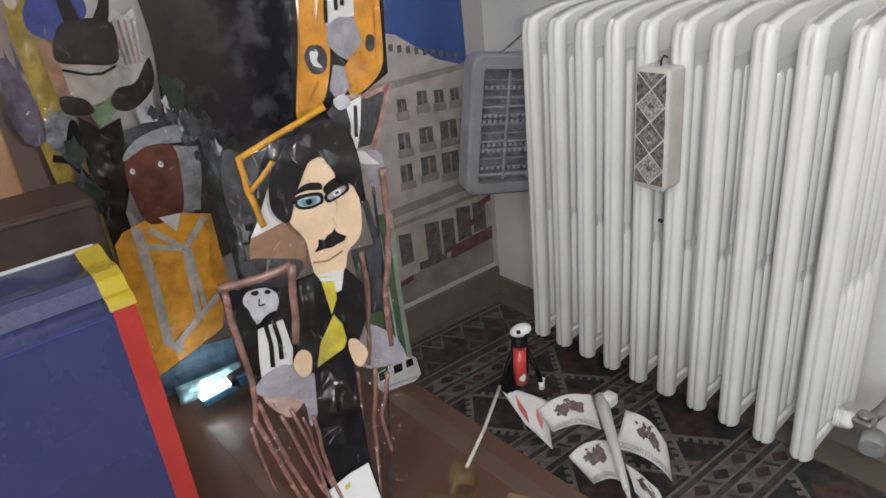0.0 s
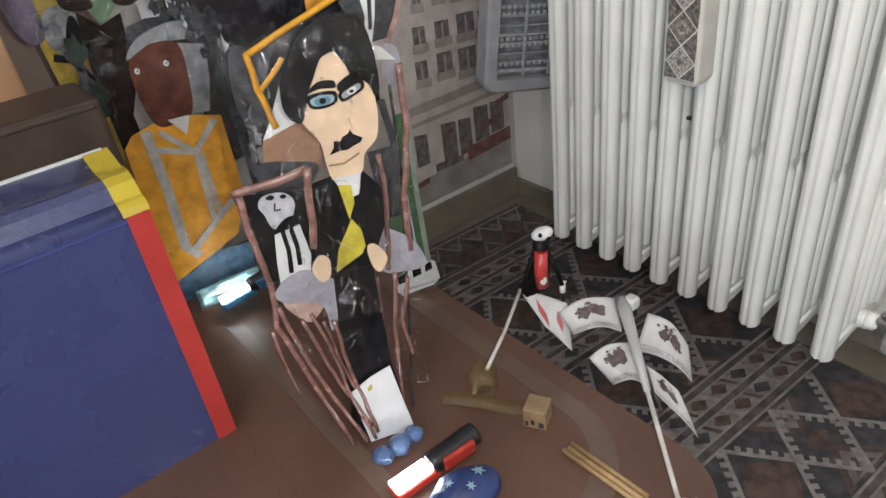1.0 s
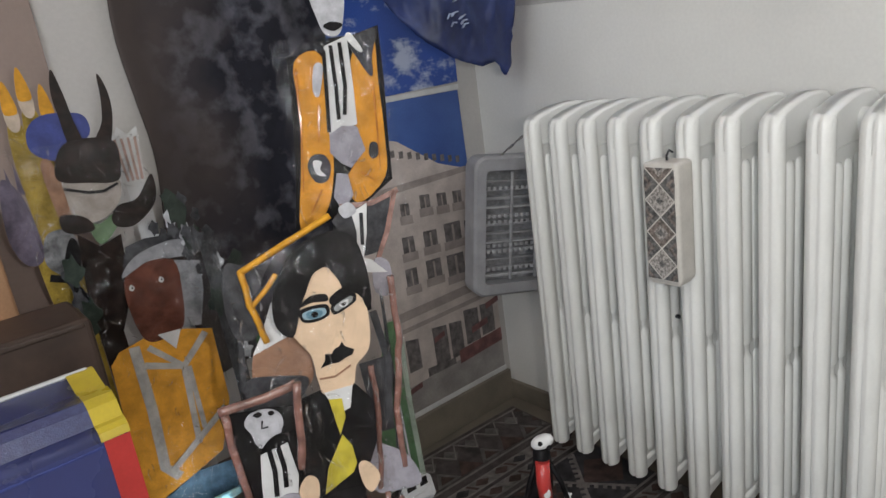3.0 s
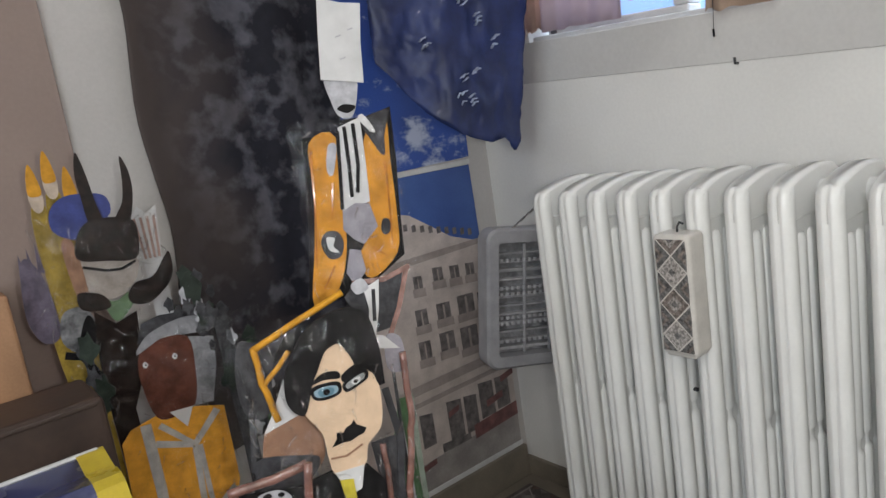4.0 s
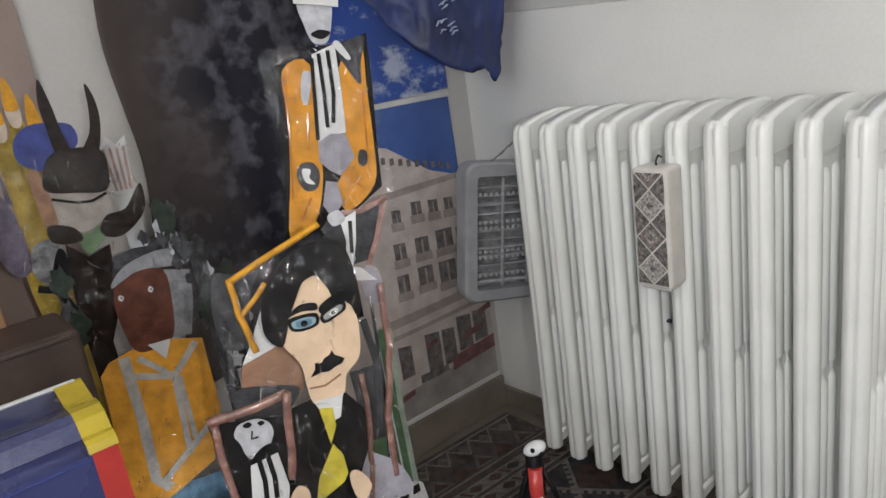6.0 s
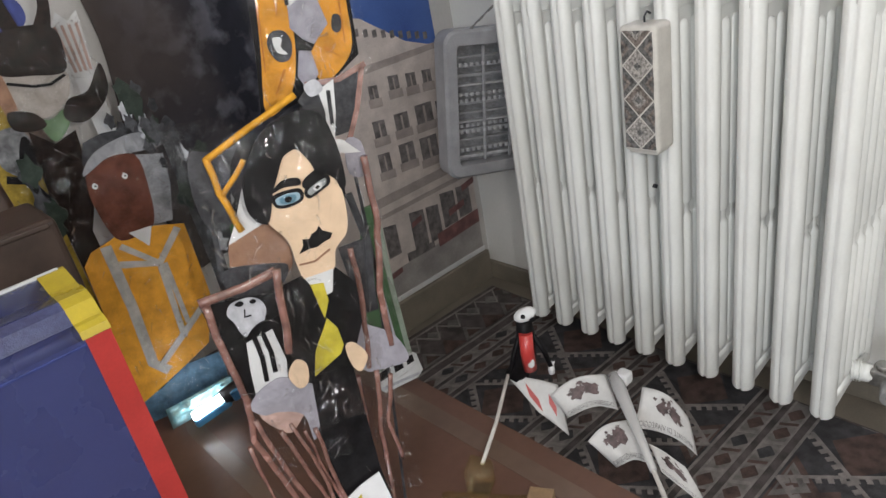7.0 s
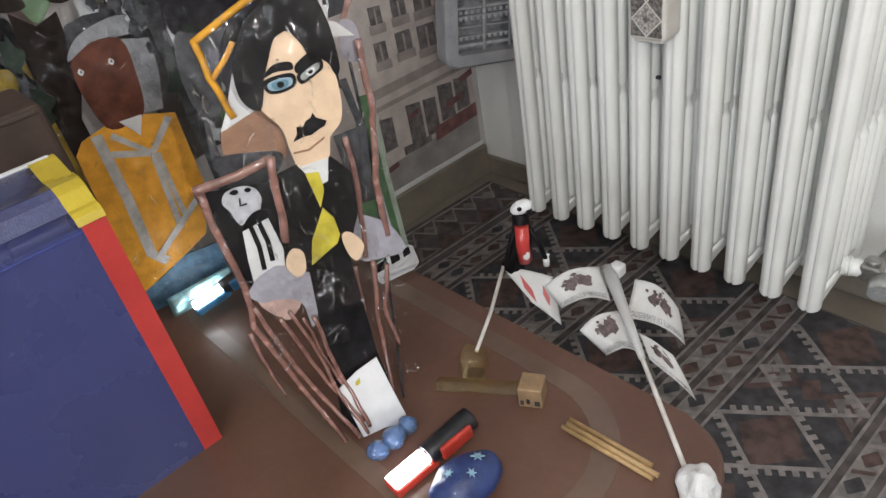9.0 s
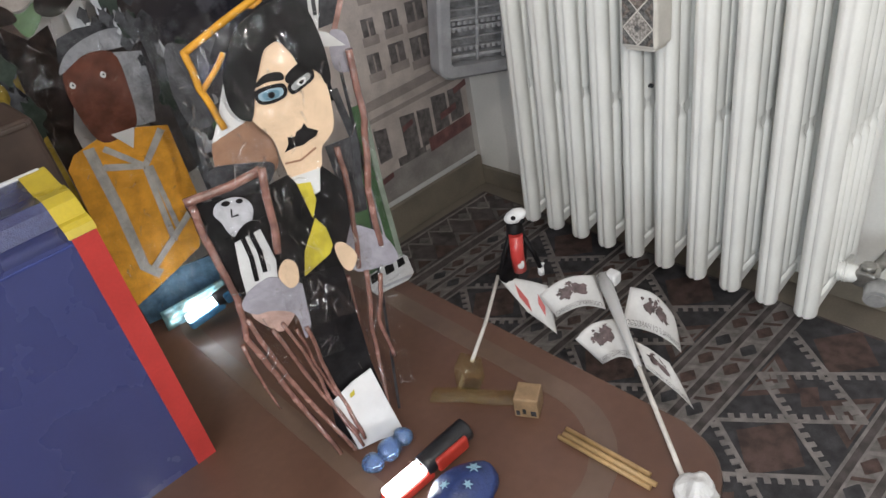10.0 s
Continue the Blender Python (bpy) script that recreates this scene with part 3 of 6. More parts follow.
P_SKY = mat("print_blue_sky", (0.060, 0.125, 0.36), 0.5, vary=0.12, scale=6, bump=0.02, coat=0.1, second=(0.035, 0.08, 0.27))
P_FACADE = mat("print_facade", (0.567, 0.493, 0.452), 0.55, vary=0.10, scale=25, bump=0.02)
P_FACADE2 = mat("print_facade_shade", (0.365, 0.311, 0.284), 0.55, vary=0.12, scale=25, bump=0.02)
P_DARK = mat("print_dark", (0.18, 0.16, 0.155), 0.55, vary=0.25, scale=60, bump=0.02)
P_STREET = mat("print_street", (0.338, 0.311, 0.297), 0.55, vary=0.12, scale=20, bump=0.02)
P_RED = mat("print_dull_red", (0.22, 0.10, 0.095), 0.55, vary=0.2, scale=40, bump=0.02)
P_EDGE = mat("poster_edge", (0.66, 0.66, 0.65), 0.6, vary=0.05, scale=30, bump=0.05)
street = thing("street_poster", "printed poster of a town street with pale apartment house", "poster")
bm = bmesh.new()
flat(bm, [(56, 6.2), (107.8, 6.2), (108.2, 30), (104.2, 55), (103.9, 75.2), (56, 75.4)], NORTH - 0.003, thick=0.002)
part("sheet", bm, P_SKY, street)
bm = bmesh.new()
yy = NORTH - 0.0038
flat(bm, [(56, 9), (107.9, 9), (108.1, 30), (104.6, 51), (103.3, 58.5), (96, 61), (86, 67.5), (80, 69), (56, 69)], yy, 0)
part("facade", bm, P_FACADE, street, "printed pale house front")
bm = bmesh.new()
yy = NORTH - 0.0046
flat(bm, [(78, 57.2), (103.4, 57.8), (103.3, 59.0), (78, 58.8)], yy, 0)
part("printed_cornice", bm, P_FACADE2, street)
bm = bmesh.new()
flat(bm, [(76, 30.2), (107.9, 30.6), (107.8, 32.6), (76, 32.2)], yy, 0)
part("printed_cornice", bm, P_FACADE2, street)
bm = bmesh.new()
flat(bm, [(76, 27.6), (108.0, 27.9), (108.0, 28.9), (76, 28.6)], yy, 0)
part("printed_cornice", bm, P_FACADE2, street)
bm = bmesh.new()
flat(bm, [(56, 6.3), (107.9, 6.3), (107.95, 16.5), (56, 14.0)], yy, 1)
part("printed_pavement", bm, [P_FACADE2, P_STREET], street, "printed grey pavement")
yy = NORTH - 0.0054
for x, z, w, h in ((89.6, 52.0, 2.6, 3.6), (94.2, 51.4, 2.5, 3.5), (98.6, 51.0, 2.4, 3.4), (89.2, 43.6, 3.6, 4.2), (95.0, 43.0, 4.6, 4.9), (100.8, 42.8, 3.0, 4.4),
                   (88.8, 36.6, 4.0, 4.8), (94.6, 35.2, 4.8, 5.6), (101.2, 35.0, 3.4, 5.0), (83.6, 43.8, 3.0, 4.2), (83.2, 36.6, 3.0, 4.6), (84.4, 51.6, 2.2, 3.4)):
    bm = bmesh.new()
    flat(bm, [(x, z), (x + w, z - 0.3), (x + w, z + h - 0.3), (x, z + h)], yy, 0)
    part("printed_window", bm, P_DARK, street)
    bm = bmesh.new()
    flat(bm, [(x + w * 0.45, z + 0.2), (x + w * 0.58, z + 0.2), (x + w * 0.58, z + h - 0.6), (x + w * 0.45, z + h - 0.6)], yy - 0.0004, 0)
    part("printed_window_bar", bm, P_FACADE2, street)
    bm = bmesh.new()
    flat(bm, [(x - 0.5, z - 1.0), (x + w + 0.5, z - 1.3), (x + w + 0.5, z + 0.5), (x - 0.5, z + 0.8)], yy - 0.0008, 0)
    part("printed_balcony", bm, P_FACADE2, street)
for x, z, w, h in ((80.4, 18.5, 3.4, 7.5), (87.8, 17.2, 4.0, 9.0), (92.6, 17.0, 3.6, 8.6), (97.2, 18.6, 4.2, 8.4), (102.2, 19.0, 4.0, 7.6), (85.2, 15.6, 8.0, 2.0)):
    bm = bmesh.new()
    flat(bm, [(x, z), (x + w, z), (x + w, z + h - 0.6), (x, z + h)], yy, 0)
    part("printed_shop_front", bm, P_DARK, street)
bm = bmesh.new()
for k in range(9):
    flat(bm, [(84 + 2.1 * k, 60.2 + 0.9 * (8 - k) * 0.6), (85 + 2.1 * k, 60.2 + 0.9 * (8 - k) * 0.6), (85 + 2.1 * k, 61.6 + 0.9 * (8 - k) * 0.6), (84 + 2.1 * k, 61.6 + 0.9 * (8 - k) * 0.6)], yy, 0)
part("printed_dormers", bm, P_DARK, street, "printed dormers along the roof")
for x, z, w, h in ((94.5, 15.0, 13.4, 3.2), (99.0, 20.8, 5.0, 1.5), (88.0, 22.6, 3.0, 1.2), (104, 25, 4.0, 1.4), (78.0, 13.4, 5.0, 1.2)):
    bm = bmesh.new()
    flat(bm, [(x, z), (x + w, z + 0.8), (x + w, z + h + 0.8), (x, z + h)], NORTH - 0.0062, 0)
    part("printed_awning", bm, P_RED, street, "printed dull red awning")
bm = bmesh.new()
flat(bm, [(76, 7.9), (108.2, 7.9), (108.2, 9.0), (76, 9.0)], NORTH - 0.0066, 0, 0.003)
part("lower_edge", bm, P_EDGE, street, "white lower edge of the poster")

skyp = thing("sky_poster", "printed poster of deep blue sky with small white clouds", "poster")
bm = bmesh.new()
flat(bm, [(74, 76.2), (104.2, 76.9), (105, 118), (74, 118)], NORTH - 0.0036, thick=0.002)
part("sheet", bm, mat("print_deep_blue", (0.030, 0.085, 0.36), 0.45, vary=0.12, scale=6, bump=0.02, coat=0.1), skyp)
bm = bmesh.new()
flat(bm, [(74, 75.3), (104.1, 75.4), (104.2, 76.4), (74, 76.3)], NORTH - 0.0046)
part("white_margin", bm, P_EDGE, skyp, "white paper margin")
# small clouds drawn in the print, gathered low on the sheet
nt = MATS["print_deep_blue"].node_tree
co, puffs, lie = nt.nodes.new("ShaderNodeTexCoord"), nt.nodes.new("ShaderNodeTexNoise"), nt.nodes.new("ShaderNodeMapping")
lie.inputs["Scale"].default_value = (1.0, 1.0, 1.7)
puffs.inputs["Scale"].default_value, puffs.inputs["Detail"].default_value, puffs.inputs["Roughness"].default_value = 15, 6, 0.62
nt.links.new(co.outputs["Object"], lie.inputs["Vector"])
nt.links.new(lie.outputs["Vector"], puffs.inputs["Vector"])
sep, band, less, edge, tone = (nt.nodes.new("ShaderNode" + k) for k in ("SeparateXYZ", "MapRange", "Math", "MapRange", "Mix"))
nt.links.new(co.outputs["Object"], sep.inputs[0])
band.inputs["From Min"].default_value, band.inputs["From Max"].default_value = 0.77, 0.98
band.inputs["To Min"].default_value, band.inputs["To Max"].default_value = 0.0, 0.16
nt.links.new(sep.outputs["Z"], band.inputs["Value"])
less.operation = "SUBTRACT"
nt.links.new(puffs.outputs["Fac"], less.inputs[0])
nt.links.new(band.outputs["Result"], less.inputs[1])
edge.inputs["From Min"].default_value, edge.inputs["From Max"].default_value = 0.47, 0.60
nt.links.new(less.outputs[0], edge.inputs["Value"])
tone.data_type = "RGBA"
tone.inputs["B"].default_value = (0.48, 0.53, 0.66, 1)
old = nt.nodes["Principled BSDF"].inputs["Base Color"].links[0].from_socket
nt.links.new(old, tone.inputs["A"])
nt.links.new(edge.outputs["Result"], tone.inputs["Factor"])
nt.links.new(tone.outputs["Result"], nt.nodes["Principled BSDF"].inputs["Base Color"])

DARKCLOTH = mat("dark_printed_cloth", (0.070, 0.070, 0.085), 0.92, vary=0.30, scale=22, bump=0.3, grain=60, second=(0.010, 0.010, 0.018))
nt = DARKCLOTH.node_tree
blot = nt.nodes["Color Ramp"].color_ramp.elements
blot[0].position, blot[1].position = 0.47, 0.62
sep, rng, tone = nt.nodes.new("ShaderNodeSeparateXYZ"), nt.nodes.new("ShaderNodeMapRange"), nt.nodes.new("ShaderNodeMix")
wav = nt.nodes.new("ShaderNodeTexNoise")
wav.inputs["Scale"].default_value, wav.inputs["Detail"].default_value = 7, 4
add = nt.nodes.new("ShaderNodeMath")
add.operation, add.inputs[1].default_value = "MULTIPLY_ADD", 0.28
co = nt.nodes.new("ShaderNodeTexCoord")
nt.links.new(co.outputs["Object"], sep.inputs[0])
nt.links.new(co.outputs["Object"], wav.inputs["Vector"])
nt.links.new(wav.outputs["Fac"], add.inputs[0])
nt.links.new(sep.outputs["X"], add.inputs[2])
rng.inputs["From Min"].default_value, rng.inputs["From Max"].default_value = 0.52, 0.70
nt.links.new(add.outputs[0], rng.inputs["Value"])
tone.data_type = "RGBA"
tone.inputs["A"].default_value = (0.066, 0.052, 0.048, 1)
old = nt.nodes["Principled BSDF"].inputs["Base Color"].links[0].from_socket
nt.links.new(old, tone.inputs["B"])
nt.links.new(rng.outputs["Result"], tone.inputs["Factor"])
nt.links.new(tone.outputs["Result"], nt.nodes["Principled BSDF"].inputs["Base Color"])
bm = bmesh.new()
rows = []
for j in range(41):
    z = 0.36 + 1.30 * j / 40
    row = []
    for i in range(49):
        u = i / 48
        left = 0.385 + 0.012 * noise.noise((z * 6, 1, 2)) - 0.0 * z
        x = left + (0.735 - left) * u
        row.append(bm.verts.new((x, 1.108 - 0.007 * math.sin(u * 17 + z * 2) - 0.006 * noise.noise((u * 5, z * 4, 3)), z)))
    rows.append(row)
for a, b in zip(rows, rows[1:]):
    for i in range(48):
        bm.faces.new((a[i], a[i + 1], b[i + 1], b[i])).smooth = True
cl = tagged(part("dark_wall_cloth", bm, DARKCLOTH), "dark smoky grey printed cloth hanging on the wall", "cloth")
cl.modifiers.new("thickness", "SOLIDIFY").thickness = 0.0015
# ---- wooden furniture at the far side ----
PINE = mat("orange_pine", (0.42, 0.23, 0.12), 0.5, vary=0.12, scale=10, bump=0.06)
bm = bmesh.new()
box(bm, (-0.55, 0.98, 0.0), (0.148, 1.10, 0.72), 0.004)
cab = tagged(part("wooden_cabinet", bm, PINE), "orange-brown wooden cabinet side beside the figures", "cabinet")

# ---- rug ----
R_DARK = mat("rug_dark_wool", (0.098, 0.083, 0.080), 0.95, vary=0.25, scale=35, bump=0.8, grain=650)
R_LIGHT = mat("rug_pale_wool", (0.25, 0.225, 0.215), 0.95, vary=0.15, scale=60, bump=0.8, grain=650)
R_RED = mat("rug_dull_red_wool", (0.100, 0.063, 0.055), 0.95, vary=0.25, scale=50, bump=0.8, grain=650)
R_GREY = mat("rug_grey_wool", (0.17, 0.155, 0.148), 0.95, vary=0.2, scale=50, bump=0.8, grain=650)
R_BLUE = mat("rug_blackish_wool", (0.056, 0.053, 0.058), 0.95, vary=0.25, scale=50, bump=0.8, grain=650)
rug = thing("patterned_rug", "dark flat-woven rug with pale comb-edged diamonds and stripes", "rug", pose(1.012, 0.0, 0.0, 0, 0, -2.0))
bm = bmesh.new()
box(bm, (-1.05, -0.30, 0.0), (0.0, 1.075, 0.005), 0.0015)
part("rug_ground", bm, R_DARK, rug)


def lay(bm, pts, mi, z=0.0068):
    a = [bm.verts.new((x, y, z)) for x, y in pts]
    b = [bm.verts.new((x, y, 0.0045)) for x, y in pts]
    bm.faces.new(a).material_index = mi
    for i in range(len(a)):
        bm.faces.new((a[i], a[(i + 1) % len(a)], b[(i + 1) % len(a)], b[i])).material_index = mi


def bar(bm, p, q, w, mi, z=0.0068):
    p, q = Vector(p), Vector(q)
    d = (q - p).normalized()
    s = Vector((-d.y, d.x)) * w / 2
    lay(bm, [p + s, q + s, q - s, p - s], mi, z)


LEVEL = iter(range(100000))


def comb(bm, p, q, side, w=0.0055, tooth=0.012, gap=0.0165, mi=0):
    """A pale line with a row of teeth on one side."""
    up = 0.0070 + 0.00022 * (next(LEVEL) % 8)
    bar(bm, p, q, w, mi, up + 0.0001)
    p, q = Vector(p), Vector(q)
    d = q - p
    n = int(d.length / gap)
    d.normalize()
    s = Vector((-d.y, d.x)) * side
    for k in range(n):
        c = p + d * gap * (k + 0.5)
        bar(bm, c, c + s * tooth, 0.008, mi, up)


bm = bmesh.new()
RX0 = -0.72
big = [(0.148, 0.310), (0.410, 0.575), (0.672, 0.838), (-0.115, 0.050)]
for b0, b1 in big:
    mid, hh = (b0 + b1) / 2, (b1 - b0) / 2
    lay(bm, [(RX0, b0), (-0.006, b0), (-0.006, b1), (RX0, b1)], 4, 0.0058)
    for y in (b0, b1):
        bar(bm, (RX0, y), (-0.004, y), 0.004, 0)
    step = 0.235
    for k in range(4):
        cx = -0.060 - step * k
        comb(bm, (cx, b0 + 0.004), (cx - step / 2, b1 - 0.004), 1)
        comb(bm, (cx - step / 2, b1 - 0.004), (cx - step, b0 + 0.004), 1)
        comb(bm, (cx, b1 - 0.004), (cx - step / 2, b0 + 0.004), -1)
        comb(bm, (cx - step / 2, b0 + 0.004), (cx - step, b1 - 0.004), -1)
        for c, s in ((cx - step / 2, 1.0), (cx, 1.0)):
            for rr, mi, z in ((0.62, 2, 0.0062), (0.36, 3 if s else 2, 0.0065), (0.20, 2, 0.0067)):
                lay(bm, [(c - rr * step * 0.40, mid), (c, mid - rr * hh * 0.95), (c + rr * step * 0.40, mid), (c, mid + rr * hh * 0.95)] if c != cx - step / 2 else
                    [(c - rr * 0.040, mid - 0.0), (c - rr * 0.012, mid - rr * 0.030), (c + rr * 0.040, mid), (c + rr * 0.012, mid + rr * 0.030)], mi if rr != 0.36 else 2, z)
        for sgn, yb in ((1, b0), (-1, b1)):
            for rr, mi, z in ((1.0, 1, 0.0062), (0.72, 3, 0.0064), (0.42, 1, 0.0066), (0.2, 3, 0.0068)):
                c = cx - step / 2
                lay(bm, [(c - 0.058 * rr, yb + sgn * (0.006 + 0.012 * (1 - rr))), (c + 0.058 * rr, yb + sgn * (0.006 + 0.012 * (1 - rr))), (c, yb + sgn * (0.012 + 0.056 * rr))], mi, z)
for l0, l1 in ((0.310, 0.410), (0.575, 0.672), (0.838, 0.935), (0.050, 0.148)):
    w = l1 - l0
    for a, b in ((0.16, 0.44), (0.58, 0.86)):
        y0, y1 = l0 + a * w, l0 + b * w
        lay(bm, [(RX0, y0), (-0.005, y0), (-0.005, y1), (RX0, y1)], 5, 0.0058)
        for y in (y0, y1):
            bar(bm, (RX0, y), (-0.004, y), 0.003, 0)
        x = -0.02
        k = 0
        while x > RX0 + 0.05:
            m0 = (y0 + y1) / 2
            h = (y1 - y0) * 0.46
            lay(bm, [(x, m0), (x - 0.014, m0 - h), (x - 0.030, m0 - h * 0.2), (x - 0.034, m0 + 0.1 * h), (x - 0.020, m0 + h), (x - 0.004, m0 + 0.3 * h)], (1, 2, 4)[k % 3], 0.0066)
            bar(bm, (x - 0.036, m0 - h), (x - 0.050, m0 + h), 0.006, 0 if k % 2 else 1, 0.0064)
            x -= 0.052
            k += 1
# border by the north wall: a row of pale triangles and lozenges
for y in (0.945, 1.06):
    bar(bm, (RX0, y), (-0.006, y), 0.004, 0)
x = -0.02
k = 0
while x > RX0 + 0.06:
    lay(bm, [(x, 0.955), (x - 0.06, 0.955), (x - 0.03, 1.00)], 1 if k % 2 else 3, 0.0064)
    lay(bm, [(x - 0.012, 0.960), (x - 0.048, 0.960), (x - 0.030, 0.985)], 2, 0.0067)
    lay(bm, [(x - 0.03, 1.005), (x - 0.05, 1.028), (x - 0.03, 1.05), (x - 0.01, 1.028)], 3, 0.0064)
    bar(bm, (x, 1.055), (x - 0.03, 1.008), 0.003, 0, 0.0069)
    bar(bm, (x - 0.06, 1.055), (x - 0.03, 1.008), 0.003, 0, 0.0069)
    x -= 0.06
    k += 1
for y in np.arange(-0.28, 1.06, 0.03):
    lay(bm, [(-0.004, y), (-0.004, y + 0.026), (-0.016, y + 0.013)], 3 if int(y * 100) % 2 else 1, 0.0056)
part("woven_pattern", bm, [R_LIGHT, R_RED, R_RED, R_GREY, R_BLUE, mat("rug_pale_strip_wool", (0.205, 0.185, 0.176), 0.95, vary=0.18, scale=60, bump=0.8, grain=650)], rug, "pale, red and grey woven motifs")

# ---- low table ----
def plate(bm, pts, z0, z1, mi=0, bevel=0.0):
    a = [bm.verts.new((x, y, z0)) for x, y in pts]
    b = [bm.verts.new((x, y, z1)) for x, y in pts]
    bm.faces.new(a).material_index = mi
    top = bm.faces.new(b)
    top.material_index = mi
    for i in range(len(a)):
        bm.faces.new((a[i], a[(i + 1) % len(a)], b[(i + 1) % len(a)], b[i])).material_index = mi
    if bevel:
        bmesh.ops.bevel(bm, geom=list(top.edges), offset=bevel, segments=3, affect="EDGES", profile=0.5)


table = thing("low_table", "low dark red-brown varnished wooden table with paler band", "table")
bm = bmesh.new()
plate(bm, loop(-0.40, 0.519, 0.185, 1.05, 0.07), TOP - 0.028, TOP, 0, 0.005)
part("tabletop", bm, WOODTOP, table)
bm = bmesh.new()
outer, inner = loop(0.245, 0.492, 0.262, 0.98, 0.115), loop(0.268, 0.466, 0.290, 0.952, 0.092)
va = [[bm.verts.new((x, y, z)) for x, y in pts] for pts, z in ((outer, TOP - 0.001), (outer, TOP + 0.0006), (inner, TOP + 0.0006), (inner, TOP - 0.001))]
for a, b in zip(va, va[1:]):
    for i in range(len(a)):
        bm.faces.new((a[i], a[(i + 1) % len(a)], b[(i + 1) % len(a)], b[i]))
part("paler_band", bm, BAND, table, "paler brown band on the tabletop")
for x in (-0.33, 0.43):
    for y in (0.27, 0.96):
        bm = bmesh.new()
        tube(bm, [(x, y, 0.0066), (x, y, 0.10), (x, y, TOP - 0.02)], 0.016, 12, r2=0.024)
        part("leg", bm, WOODTOP, table)

# ---- blue box with tape ----
bluebox = thing("blue_box", "blue plastic box with red and yellow taped corner", "box")
bm = bmesh.new()
x0, x1 = -0.30, 0.170
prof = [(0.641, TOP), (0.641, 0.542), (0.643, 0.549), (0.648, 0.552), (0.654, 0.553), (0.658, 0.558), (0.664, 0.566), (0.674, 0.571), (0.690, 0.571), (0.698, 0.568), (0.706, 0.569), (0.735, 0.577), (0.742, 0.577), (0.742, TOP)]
a = [bm.verts.new((x0, y, z)) for y, z in prof]
b = [bm.verts.new((x1, y, z)) for y, z in prof]
bm.faces.new(a), bm.faces.new(b)
for i in range(len(a)):
    fa = bm.faces.new((a[i], a[(i + 1) % len(a)], b[(i + 1) % len(a)], b[i]))
    fa.smooth = 1 <= i <= 11
part("body", bm, BLUE, bluebox)


def over_box(pts, xa, xb, lift):
    """A strip of tape laid over the box's profile."""
    bm = bmesh.new()
    o = []
    for i, (y, z) in enumerate(pts):
        p0, p1 = pts[max(0, i - 1)], pts[min(len(pts) - 1, i + 1)]
        t = Vector((p1[0] - p0[0], p1[1] - p0[1])).normalized()
        n = Vector((-t.y, t.x))
        o.append((y + n.x * lift, z + n.y * lift))
    rings = [[bm.verts.new((x, y, z)) for y, z in line] for x, line in ((xa, pts), (xa, o), (xb, o), (xb, pts))]
    for a, b in zip(rings, rings[1:]):
        for i in range(len(a) - 1):
            bm.faces.new((a[i], a[i + 1], b[i + 1], b[i]))
    return bm


# strip over the ridge, glossier and a little paler than BLUE for its highlight
part("glossy_highlight_strip", over_box(prof[4:8], x0, 0.1485, 0.0012), mat("glossy_blue_edge", (0.060, 0.070, 0.165), 0.14, vary=0.1, scale=200, bump=0.3, grain=700, coat=1.0), bluebox, "glossy strip added for the rounded edge's highlight")
part("red_tape", over_box(prof[0:2], 0.149, 0.1715, 0.0012), RED, bluebox, "red tape along the upright edge")
part("yellow_tape", over_box(prof[1:13], 0.147, 0.1725, 0.0016), YTAPE, bluebox, "yellow tape over the top corner")
bm = bmesh.new()
box(bm, (x0, 0.7385, 0.572), (0.168, 0.7445, 0.5795), 0.0015)
part("white_edge", bm, WHITE, bluebox, "white paper edge along the top")
bm = bmesh.new()
box(bm, (x0, 0.6395, 0.536), (0.1485, 0.6425, 0.5385), 0.0008)
part("seam", bm, NAVY, bluebox)

BROWNBOX = mat("dark_brown_wood", (0.060, 0.037, 0.027), 0.5, vary=0.2, scale=12, bump=0.1, grain=90)
bm = bmesh.new()
box(bm, (-0.30, 0.800, TOP), (0.194, 0.905, 0.612), 0.007, seg=3)
bbox = tagged(part("brown_box", bm, BROWNBOX), "dark brown wooden box behind the blue box", "box")
bm = bmesh.new()
box(bm, (-0.30, 0.7975, 0.603), (0.186, 0.8015, 0.609), 0.0015)
part("edge_strip", bm, BROWNBOX, bbox)

